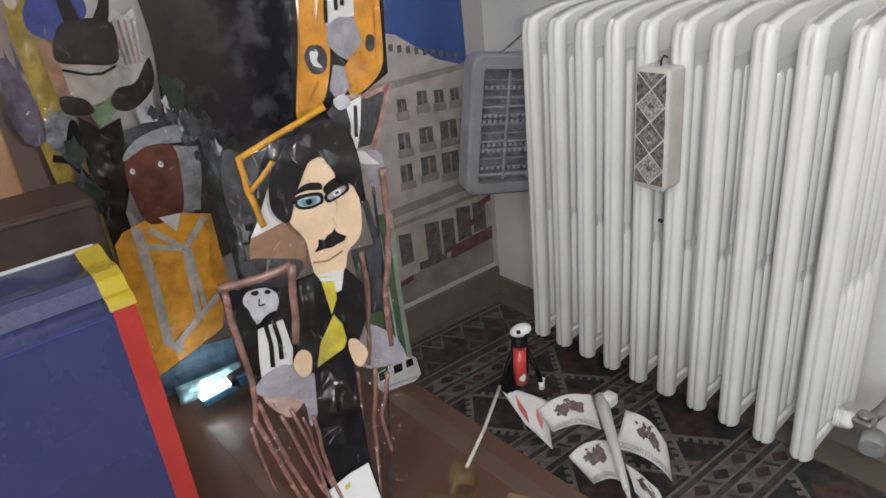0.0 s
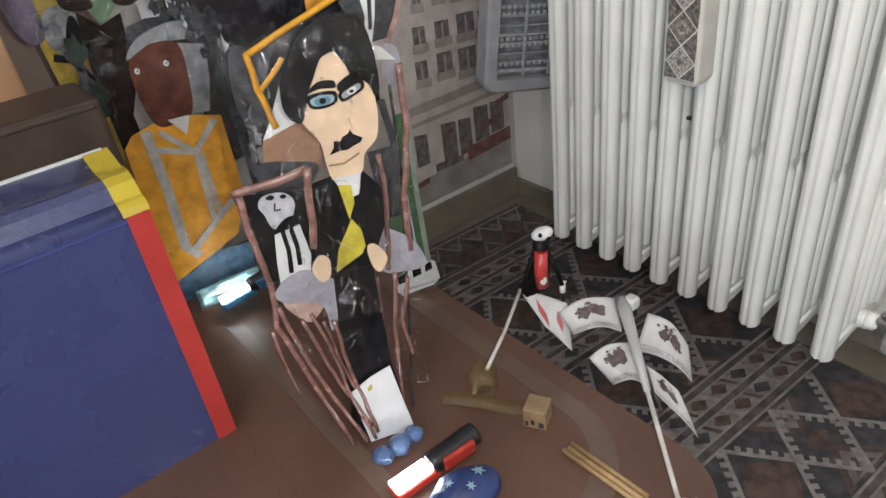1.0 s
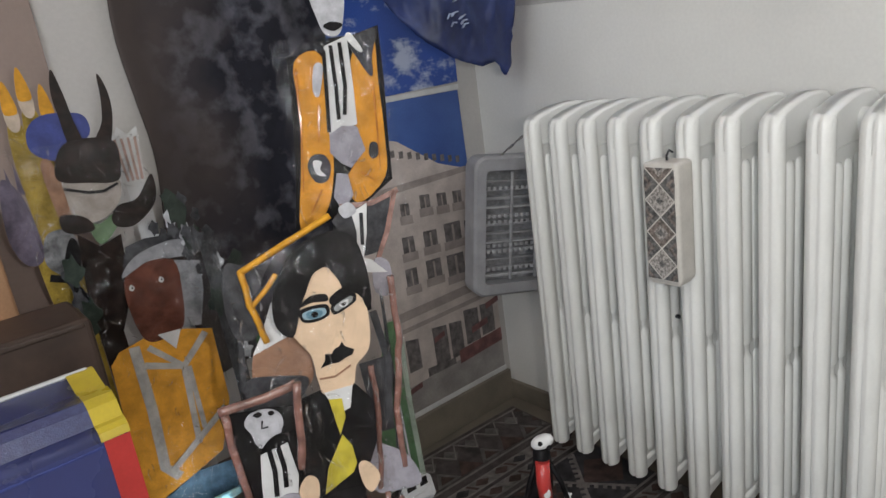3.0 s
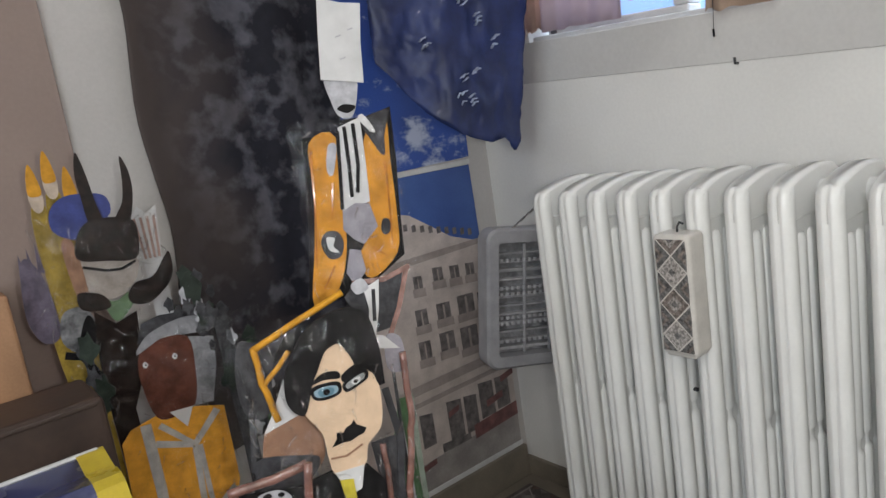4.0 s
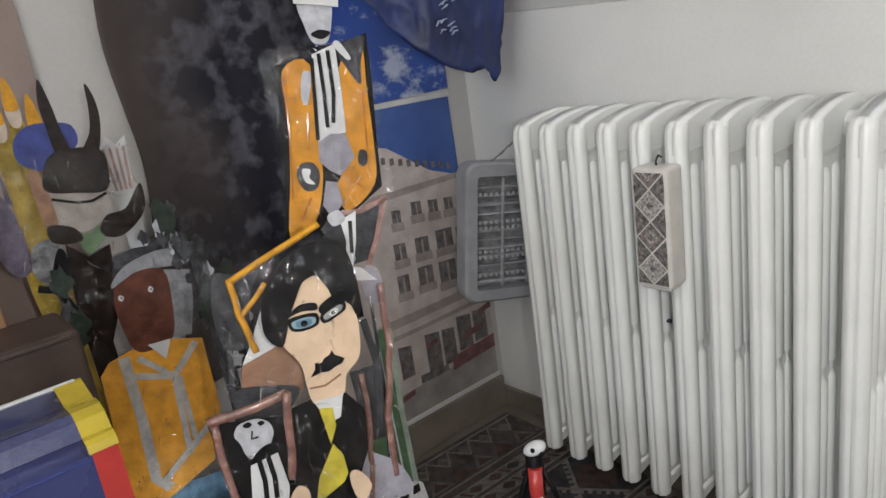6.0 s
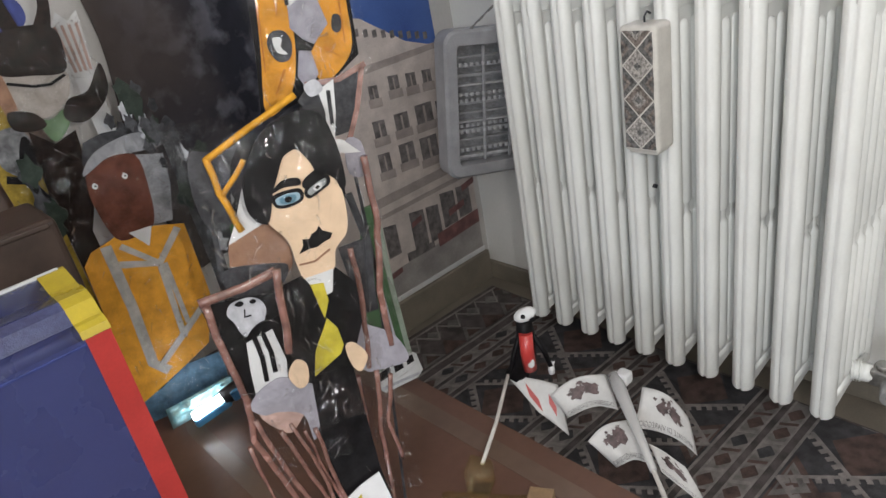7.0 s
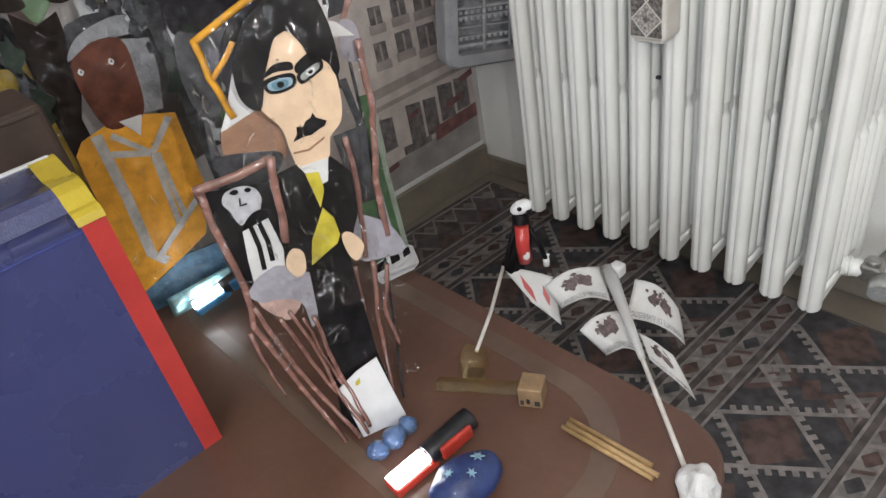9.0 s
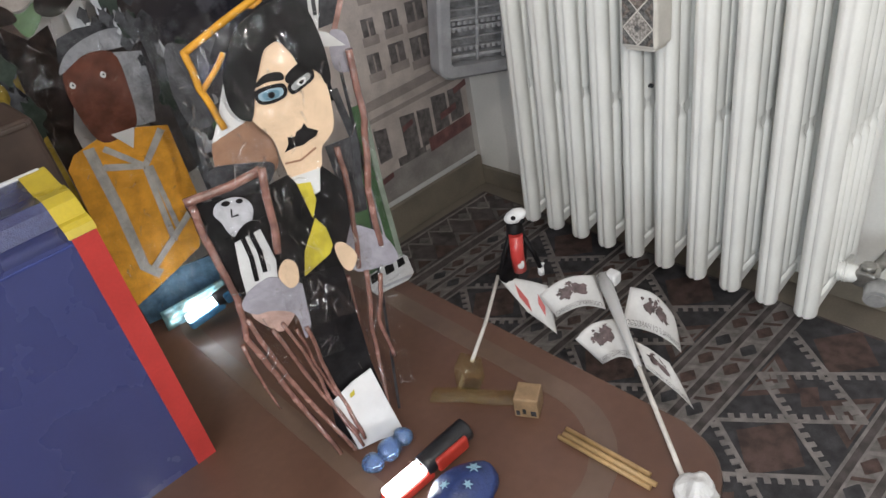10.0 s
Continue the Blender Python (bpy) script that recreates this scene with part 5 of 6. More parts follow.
# crumpled grey leaves and paper tufts between the figures
def tufts(bm):
    rnd = random.Random(21)
    for k in range(46):
        cx, cz = rnd.choice(((11.5, 36), (12.8, 33), (10.2, 41), (13.6, 29), (8.5, 44), (6.5, 43), (-5.0, 31), (-5.6, 36), (-4.5, 40), (14.2, 25), (15.2, 20), (13.5, 36), (15.5, 33), (14.5, 15)))
        cx, cz = cx + rnd.gauss(0, 1.0), cz + rnd.gauss(0, 1.5)
        r, ph = rnd.uniform(0.5, 1.5), rnd.random() * 6
        pts = [(cx + r * (1 + 0.3 * math.sin(3 * q + ph)) * math.cos(q) * 0.8, cz + 1.3 * r * (1 + 0.3 * math.sin(5 * q + ph)) * math.sin(q)) for q in (math.tau * i / 12 for i in range(12))]
        sheet(bm, pts, -0.6 - 0.06 * k, (1, 2, 1, 0, 1, 2)[k % 6])
    strip(bm, [(14.0, 36), (15.0, 30), (15.4, 22), (14.6, 10), (14.0, 0.2)], 1.0, -0.4, 3)
    strip(bm, [(16.0, 34), (15.6, 27), (16.6, 20)], 0.6, -0.2, 2)
    strip(bm, [(11.5, 40), (12, 20), (12, 0.2)], 2.0, -3.3, 1)
    wrap(bm, 8.5, 17.0, 16.0, 41.0, 0.6, 4, 8.5, amp=1.2)


cutout("paper_leaves", "crumpled grey and dark green paper leaves between the figures", upright(0.253, 0.905, TOP, 16, 3), tufts, [GREY, DKGREY, mat("dark_leaf_card", (0.028, 0.038, 0.030), 0.45, vary=0.2, scale=50, coat=0.4), GREEN, PLASTIC, PALEGREEN], "paper leaves", "")


# three small yellow figures side by side on one tall sheet
def trio(bm):
    sheet(bm, [(0.2, 57.0), (0.2, 44.0), (-0.8, 41.0), (0.5, 30), (3.6, 30), (3.6, 44.0), (3.4, 52.0), (4.4, 57.0), (2.4, 57.6)], 0.0, 0)
    for cx, top in ((1.2, 63.6), (3.1, 65.0), (5.0, 62.8)):
        sheet(bm, [(cx - 0.75, top - 3.6), (cx - 0.5, top - 1.4), (cx + 0.0, top), (cx + 0.5, top - 1.4), (cx + 0.75, top - 3.6), (cx, top - 4.0)], 0.2, 1)
        sheet(bm, [(cx - 0.7, top - 3.4), (cx + 0.7, top - 3.4), (cx + 0.6, top - 5.4), (cx, top - 6.0), (cx - 0.6, top - 5.4)], 0.12, 2)
        sheet(bm, [(cx - 0.8, top - 5.4), (cx + 0.8, top - 5.4), (cx + 1.0, top - 12.0), (cx - 1.0, top - 12.0)], 0.05, 0)
    strip(bm, [(2.0, 32), (2.0, 16), (2.0, 2.4)], 3.0, -0.1, 0)
    sheet(bm, [(4.2, 54), (5.8, 54), (5.6, 46), (4.4, 45)], 0.3, 3)
    sheet(bm, [(-2.4, 51.0), (-1.4, 52.4), (0.0, 49.0), (0.2, 42.4), (-1.8, 41.6), (-3.0, 45.0)], 0.14, 4)
    for cx in (-2.2, -1.2, -0.2):
        sheet(bm, [(cx - 0.35, 50.4), (cx, 54.4 + cx * 0.6), (cx + 0.4, 50.2)], 0.2, 4, soft=False)
    wrap(bm, -0.8, 6.0, 42.0, 58.0, 0.7, 5, 7.7, amp=0.7)


cutout("paper_figures", "three small yellow cut-out paper figures on one sheet", upright(0.195, 1.005, TOP - 0.024, 4) @ Matrix.Scale(1.04, 4), trio, [OLIVE, AMBER, mat("pale_card", (0.55, 0.45, 0.36), 0.5, vary=0.1, scale=60, coat=0.3), TAN, PURPLE, PLASTIC])


# red-and-white striped paper behind the horned figure
def striped(bm):
    sheet(bm, [(-1.0, 0.1), (1.0, 0.1), (1.2, 48.5), (1.8, 56), (0.4, 55.0), (-0.6, 56.2), (-1.7, 54.6), (-1.3, 48.5)], -0.05, 0, soft=False)
    for k in range(4):
        strip(bm, [(-0.9 + 0.6 * k, 48.8), (-1.3 + 0.85 * k, 54.6)], 0.34, 0.08, 1)
    wrap(bm, -1.6, 2.0, 48, 56, 0.5, 2, 3.9, n=12, amp=0.4)


cutout("striped_paper", "crumpled white and pink striped paper bag standing upright", upright(0.328, 0.995, TOP, 14), striped, [WHITE, FLESHPINK, PLASTIC], "paper bag", "")


# tall figure in a long orange coat with striped shirt and a blank white paper face
def tall_figure(bm):
    sheet(bm, [(3.9, 61.8), (7.8, 61.9), (8.6, 63.2), (11.2, 63.2), (14.2, 63.9), (13.9, 58.0), (13.4, 53.0), (13.0, 47.2), (8.8, 44.6), (1.2, 42.6), (2.6, 50.0), (3.4, 56.0)], -0.1, 0, soft=False)
    sheet(bm, [(4.6, 61.2), (7.6, 61.4), (7.0, 53.0), (6.6, 49.0), (5.0, 44.8), (1.9, 43.2), (3.2, 50.0), (4.2, 56.0)], 0.05, 1)
    sheet(bm, [(10.6, 60.6), (13.4, 63.0), (13.2, 58.0), (12.9, 52.0), (12.2, 47.6), (8.8, 45.2), (7.8, 47.8), (9.6, 51.0)], 0.05, 1)
    sheet(bm, [(10.8, 62.6), (13.8, 63.6), (13.0, 60.8), (12.6, 58.6), (11.4, 60.6)], 0.15, 5)
    sheet(bm, [(6.6, 60.6), (7.5, 60.4), (6.6, 57.4), (6.0, 58.0)], 0.18, 4)
    sheet(bm, [(8.0, 62.4), (10.6, 63.2), (10.4, 58.0), (10.1, 53.8), (6.9, 53.2), (7.6, 58.0)], 0.15, 2, soft=False)
    strip(bm, [(8.7, 62.4), (8.5, 58.0), (8.2, 54.6)], 0.42, 0.3, 0)
    strip(bm, [(9.7, 62.6), (9.5, 58.0), (8.9, 55.0)], 0.42, 0.3, 0)
    strip(bm, [(7.9, 62.0), (7.4, 57.6), (6.9, 53.4)], 0.4, 0.3, 0)
    sheet(bm, [(6.9, 53.2), (8.4, 53.9), (10.0, 53.6), (10.5, 50.9), (8.6, 49.2), (7.6, 49.9), (6.6, 51.2)], 0.25, 3, soft=False)
    sheet(bm, [(6.9, 48.9), (8.1, 48.6), (8.3, 46.2), (6.8, 44.6), (6.1, 46.4)], 0.25, 3, soft=False)
    sheet(bm, [(3.9, 50.0), (4.6, 51.2), (5.9, 51.1), (6.4, 49.8), (5.8, 48.3), (4.5, 48.3)], 0.2, 5)
    sheet(bm, [(4.6, 50.6), (5.5, 50.4), (5.2, 49.6), (5.7, 48.8), (4.7, 49.2)], 0.32, 2)
    sheet(bm, [(10.8, 50.4), (11.2, 51.6), (11.9, 51.4), (11.8, 50.2), (11.2, 49.8)], 0.2, 5)
    sheet(bm, [(7.6, 68.0), (10.9, 68.0), (10.6, 65.0), (9.8, 63.4), (8.4, 63.6), (7.8, 65.4)], 0.1, 4)
    sheet(bm, [(8.3, 64.4), (9.2, 64.8), (10.4, 64.4), (9.4, 63.8)], 0.24, 0)
    sheet(bm, [(10.4, 63.0), (11.6, 61.4), (12.0, 61.6), (11.0, 63.4)], 0.34, 2)
    sheet(bm, [(8.2, 76.4), (10.6, 75.6), (12.8, 75.3), (12.1, 71.0), (11.7, 66.8), (9.4, 67.3), (7.1, 67.7), (7.6, 72.0)], 0.4, 2, soft=False)
    for cx, cz in ((9.8, 72.0), (11.2, 72.6), (9.9, 69.6)):
        strip(bm, [(cx - 0.3, cz), (cx + 0.3, cz + 0.15)], 0.14, 0.46, 4, thick=0.05)
    strip(bm, [(6.5, 46), (4.0, 30), (1.0, 12), (0.0, 0.2)], 1.2, -0.2, 0)
    for pts in (((4.6, 60.5), (4.0, 54.0), (3.0, 47.5)), ((6.4, 56.5), (5.6, 52.6)), ((12.6, 58.0), (12.2, 53.0), (11.8, 48.6)), ((9.6, 48.6), (11.0, 47.4)), ((5.0, 47.4), (3.4, 45.0))):
        strip(bm, pts, 0.28, 0.22, 7, thick=0.1, w2=0.1)
    wrap(bm, 2.4, 14.0, 44.0, 63.5, 0.8, 6, 1.9, amp=0.6)


cutout("paper_figure", "tall cut-out figure in orange coat with white paper over face", upright(0.37, 0.66, TOP, 26, 4), tall_figure, [BLACK, ORANGE, WHITE, LILAC, GREY, DKGREY, PLASTIC, mat("dull_orange_pencil", (0.50, 0.19, 0.03), 0.5, vary=0.15, scale=60, bump=0.1, coat=0.3)])

# ---- blue plastic bag hung before the sky poster ----
BAG = mat("blue_bag_plastic", (0.012, 0.026, 0.115), 0.5, vary=0.2, scale=14, bump=0.12, grain=120, coat=0.06)
bm = bmesh.new()
HEM = [(0.0, 96.0), (0.08, 93.5), (0.2, 89.5), (0.35, 85.0), (0.5, 82.2), (0.62, 81.0), (0.74, 80.0), (0.84, 80.6), (0.92, 77.6), (1.0, 80.0)]


def hem(u):
    for (a, za), (b, zb) in zip(HEM, HEM[1:]):
        if a <= u <= b:
            return za + (zb - za) * (u - a) / (b - a)
    return HEM[-1][1]


rows = []
for j in range(41):
    v = j / 40
    row = []
    for i in range(45):
        u = i / 44
        xa, xb = 3.6 + 1.6 * v * v, 28.6 + 6.2 * min(1.0, v * 1.2)
        x, z0 = xa + (xb - xa) * u, hem(u)
        z = z0 + (122 - z0) * v
        bulge = 2.6 * math.sin(math.pi * u) * (1 - 0.4 * v)
        d = bulge + 1.3 * noise.noise((x * 0.16, z * 0.07, 2)) + 0.7 * noise.noise((x * 0.45, z * 0.22, 5)) + 0.5 * crease((x * 0.30, z * 0.22, 11)) + 0.35 * crease((x * 0.7 + 0.1 * z, z * 0.5, 14)) + 0.3 * noise.noise((x * 1.2, z * 0.6, 8))
        row.append(bm.verts.new((x / 100, -d / 100, z / 100)))
    rows.append(row)
for a, b in zip(rows, rows[1:]):
    for i in range(44):
        bm.faces.new((a[i], a[i + 1], b[i + 1], b[i]))
bag = tagged(part("plastic_bag", bm, BAG, m=upright(0.70, 0.98, 0.0, 20), smooth=True), "crumpled dark blue plastic bag hanging on the wall", "bag")
bag.modifiers.new("thickness", "SOLIDIFY").thickness = 0.0006
# highlights on the bag's creases, put in as pale streaks
bm = bmesh.new()
rnd = random.Random(3)
for x, z in ((19.5, 104.5), (21.5, 101), (24.5, 97), (17.5, 92), (20, 91.6), (12, 98), (17, 88.2), (19.5, 87.8)):
    for k in range(3):
        a, b = x + rnd.uniform(-0.7, 0.7), z + rnd.uniform(-0.9, 0.9)
        strip(bm, [(a - 0.5, b - 0.3), (a, b + rnd.uniform(-0.2, 0.6)), (a + 0.6, b + 0.3)], 0.2, 3.6 + rnd.uniform(0, 0.02) + 0.03 * k, 0, thick=0.9)
tagged(part("painted_glint", bm, mat("bag_white_print", (0.36, 0.42, 0.56), 0.4, vary=0.3, scale=80), bag, "small pale streaks painted as glints"), kind="stuff")
bm = bmesh.new()
tube(bm, [(0.83, 1.12, 1.235), (0.85, 0.97, 1.235), (0.87, 0.945, 1.20)], 0.004, 8)
tagged(part("wall_hook", bm, STEEL), "steel wall hook holding the blue bag", "hook")

# ---- torches ----
T_BLACK = mat("torch_black_rubber", (0.015, 0.015, 0.018), 0.4, vary=0.2, scale=80, bump=0.2)
T_RED = mat("torch_red_plastic", (0.48, 0.045, 0.030), 0.35, vary=0.1, scale=60, coat=0.2)
T_GLOW = mat("torch_light", (0.92, 0.96, 1.0), 0.3, vary=0.0, scale=10, bump=0, emit=14)
T_BLUE = mat("torch_blue_plastic", (0.05, 0.22, 0.42), 0.3, vary=0.2, scale=60, coat=0.4)


def torch(label, m, shell, group="torches"):
    """A small work torch lying on its side, with a long light panel."""
    th = thing("torch", label, "torch", m, group)
    bm = bmesh.new()
    tube(bm, [(0.045, 0, 0.012), (0.052, 0, 0.0125), (0.090, 0, 0.0145), (0.104, 0, 0.0145), (0.107, 0, 0.0145)], 0.0125, 14)
    part("grip", bm, T_BLACK, th)
    bm = bmesh.new()
    box(bm, (0.056, -0.0150, 0.004), (0.098, -0.008, 0.022), 0.003)
    box(bm, (-0.004, -0.0125, 0.0), (0.052, 0.0125, 0.013), 0.004)
    part("shell", bm, shell, th)
    bm = bmesh.new()
    box(bm, (-0.002, -0.0105, 0.0125), (0.044, 0.0105, 0.0175), 0.003)
    part("light_panel", bm, T_GLOW, th, "glowing white light panel")
    bm = bmesh.new()
    tube(bm, [(0.049, 0.0, 0.0165), (0.049, 0.0, 0.019)], 0.006, 12)
    part("button", bm, T_RED, th)
    return th


torch("black and red torch lying lit on the table", pose(0.257, 0.424, TOP, 0, -2, -3), T_RED)
torch("lit torch with blue plastic shell beside the work-jacket figure", pose(0.262, 0.868, TOP + 0.012, 0, -12, -12), T_BLUE)
lamp("torch_light_near", "SPOT", look((0.285, 0.428, TOP + 0.035), (0.10, 0.10, 0.40)), 0.25, (0.90, 0.95, 1.0), radius=0.012, spot=(radians(130), 0.8))
lamp("torch_light_far", "POINT", pose(0.285, 0.862, TOP + 0.050), 0.06, (0.90, 0.95, 1.0), radius=0.025)
# iridescent film by the far torch
FILM = mat("iridescent_film", (0.20, 0.50, 0.62), 0.12, metal=0.7, vary=0.5, scale=70, bump=0.5, grain=120, second=(0.45, 0.62, 0.60))
bm = bmesh.new()
rows = [[bm.verts.new((-0.012 + 0.10 * i / 12, 0.004 * noise.noise((i * 0.5, j * 0.6, 2)), 0.030 * j / 5 + 0.010 * i / 12)) for i in range(13)] for j in range(6)]
for a, b in zip(rows, rows[1:]):
    for i in range(12):
        bm.faces.new((a[i], a[i + 1], b[i + 1], b[i]))
ob = tagged(part("foil_strip", bm, FILM, m=upright(0.247, 0.905, TOP + 0.0, 14, 30), smooth=True), "shiny blue iridescent foil strip behind the torch", "foil")
ob.modifiers.new("thickness", "SOLIDIFY").thickness = 0.0005
# blue patterned pouch and blue plastic feet near the torch
POUCH = mat("blue_pouch_cloth", (0.020, 0.040, 0.145), 0.45, vary=0.2, scale=50, bump=0.3, coat=0.2)
PSTAR = mat("pale_blue_print", (0.25, 0.42, 0.52), 0.5, vary=0.1, scale=80)
bm = bmesh.new()
bmesh.ops.create_uvsphere(bm, u_segments=28, v_segments=16, radius=1, matrix=Matrix.Diagonal((0.040, 0.026, 0.020, 1)))
for v in bm.verts:
    v.co *= 1 + 0.10 * noise.noise(v.co * 60)
pouch = tagged(part("pouch", bm, POUCH, m=pose(0.304, 0.366, TOP + 0.018, 0, 0, -12), smooth=True), "small dark blue pouch with pale star print", "pouch")
bm = bmesh.new()
for k, (px, py, r) in enumerate(((0.020, 0.004, 0.007), (0.004, -0.010, 0.005), (-0.014, 0.004, 0.005))):
    pts = []
    for i in range(12):
        q = math.tau * i / 12
        rr = r * (1.0 if i % 2 else 0.4)
        x, y = px + rr * math.cos(q), py + rr * math.sin(q)
        z = 0.0205 * math.sqrt(max(0.0, 1 - (x / 0.040) ** 2 - (y / 0.026) ** 2)) + 0.002
        pts.append(bm.verts.new((x, y, z)))
    bm.faces.new(pts)
ob = part("star_print", bm, PSTAR, pouch, "pale blue star print")
ob.modifiers.new("thickness", "SOLIDIFY").thickness = 0.0012
CLEARBLUE = clear("clear_blue_plastic", (0.30, 0.50, 0.85), gloss=1.6, rough=0.08, scale=80, bump=0.3, haze=0.22)
for k, (x, y, r) in enumerate(((0.274, 0.470, 0.0115), (0.296, 0.469, 0.0125), (0.317, 0.472, 0.0105))):
    bm = bmesh.new()
    bmesh.ops.create_uvsphere(bm, u_segments=18, v_segments=12, radius=r, matrix=Matrix.Diagonal((1.1, 1.0, 0.95, 1)))
    for v in bm.verts:
        v.co *= 1 + 0.18 * noise.noise(v.co * 90 + Vector((k, 0, 0)))
    tagged(part("plastic_bead", bm, CLEARBLUE, m=pose(x, y, TOP + r * 0.93), smooth=True), "glossy clear blue plastic lump at the figure's foot", "bead", "blue plastic lumps")

# ---- small things on the table ----
CUBEWOOD = mat("pale_plywood", (0.27, 0.175, 0.095), 0.6, vary=0.12, scale=60, bump=0.15)
bm = bmesh.new()
box(bm, (-0.0135, -0.0135, 0), (0.0135, 0.0135, 0.027), 0.0015)
cube = tagged(part("wooden_cube", bm, CUBEWOOD, m=pose(0.437, 0.394, TOP, 0, 0, 28)), "small plain wooden cube with dark marks", "block")
bm = bmesh.new()
for y, z, w in ((-0.008, 0.008, 0.006), (0.002, 0.010, 0.004), (0.009, 0.007, 0.004)):
    box(bm, (-0.0139, y - w / 2, z - 0.004), (-0.0133, y + w / 2, z + 0.003))
part("mark", bm, DKGREY, cube, "dark stamped marks")
STICK = mat("pale_wood_stick", (0.40, 0.26, 0.12), 0.55, vary=0.12, scale=60, bump=0.1)
for k, (dx, dz) in enumerate(((0.0, 0.0), (0.0062, 0.0), (0.0126, 0.0), (0.0032, 0.0048))):
    bm = bmesh.new()
    tube(bm, [(0, 0, 0), (0, -0.106 + 0.004 * (k % 3), 0)], 0.0028, 10)
    tagged(part("wooden_stick", bm, STICK, m=pose(0.424 + dx, 0.343 - 0.004 * (k % 2), TOP + 0.003 + dz, 0, 0, 2.0)), "thin pale wooden stick in a small bundle", "stick", "bundle of wooden sticks")
# yellowish adhesive lump with tape, holding a flag stick
GLUE = clear("yellow_glue", (0.96, 0.90, 0.70), bump=0.35, scale=120, rough=0.12, gloss=0.35, haze=0.028)
HAZY = clear("hazy_clear_tape", (0.92, 0.92, 0.92), scale=150.0, bump=0.3, rough=0.15, gloss=0.5, haze=0.35)
bm = bmesh.new()
box(bm, (-0.014, -0.014, 0.0), (0.014, 0.014, 0.036), 0.005, seg=4)
for v in bm.verts:
    v.co += Vector((0.0035, 0.0035, 0.003)) * noise.noise(v.co * 60) * (1 if v.co.z > 0.004 else 0)
tagged(part("putty_lump", bm, GLUE, m=pose(0.426, 0.474, TOP, 0, 0, 30), smooth=True), "yellowish translucent putty lump holding a stick", "putty")
bm = bmesh.new()
rows = []
for i in range(21):
    u = i / 20
    p = Vector((0.383 + 0.060 * u, 0.497 - 0.090 * u, 0))
    q = Vector((0.83, 0.55, 0)) * 0.011
    z = 0.003 + 0.003 * abs(math.sin(u * 4.5)) + 0.002 * noise.noise((u * 8, 0, 0))
    rows.append([bm.verts.new((p.x - q.x, p.y - q.y, z)), bm.verts.new((p.x, p.y, z + 0.004)), bm.verts.new((p.x + q.x, p.y + q.y, z + 0.001))])
for a, b in zip(rows, rows[1:]):
    for i in range(2):
        bm.faces.new((a[i], a[i + 1], b[i + 1], b[i]))
ob = tagged(part("tape_strip", bm, GLUE, m=pose(0, 0, TOP - 0.002), smooth=True), "curled strip of yellowed sticky tape", "tape")
ob.modifiers.new("thickness", "SOLIDIFY").thickness = 0.0006

# ---- flags on sticks ----
FLAG = mat("white_flag_paper", (0.52, 0.51, 0.50), 0.6, vary=0.05, scale=40, bump=0.15)
PRINT = mat("dark_red_brown_print", (0.11, 0.075, 0.075), 0.6, vary=0.3, scale=120)
LETTER = mat("grey_print", (0.16, 0.15, 0.15), 0.6, vary=0.2, scale=120)
REDP = mat("red_print", (0.42, 0.09, 0.085), 0.6, vary=0.1, scale=80)


def text_mesh(words, size):
    cu = bpy.data.curves.new("words", "FONT")
    cu.body, cu.size, cu.resolution_u = words, size, 2
    tmp = new("words", cu)
    bpy.context.view_layer.update()
    me = bpy.data.meshes.new_from_object(tmp.evaluated_get(bpy.context.evaluated_depsgraph_get()))
    out = ([v.co.copy() for v in me.vertices], [tuple(p.vertices) for p in me.polygons])
    bpy.data.objects.remove(tmp)
    bpy.data.meshes.remove(me)
    bpy.data.curves.remove(cu)
    return out


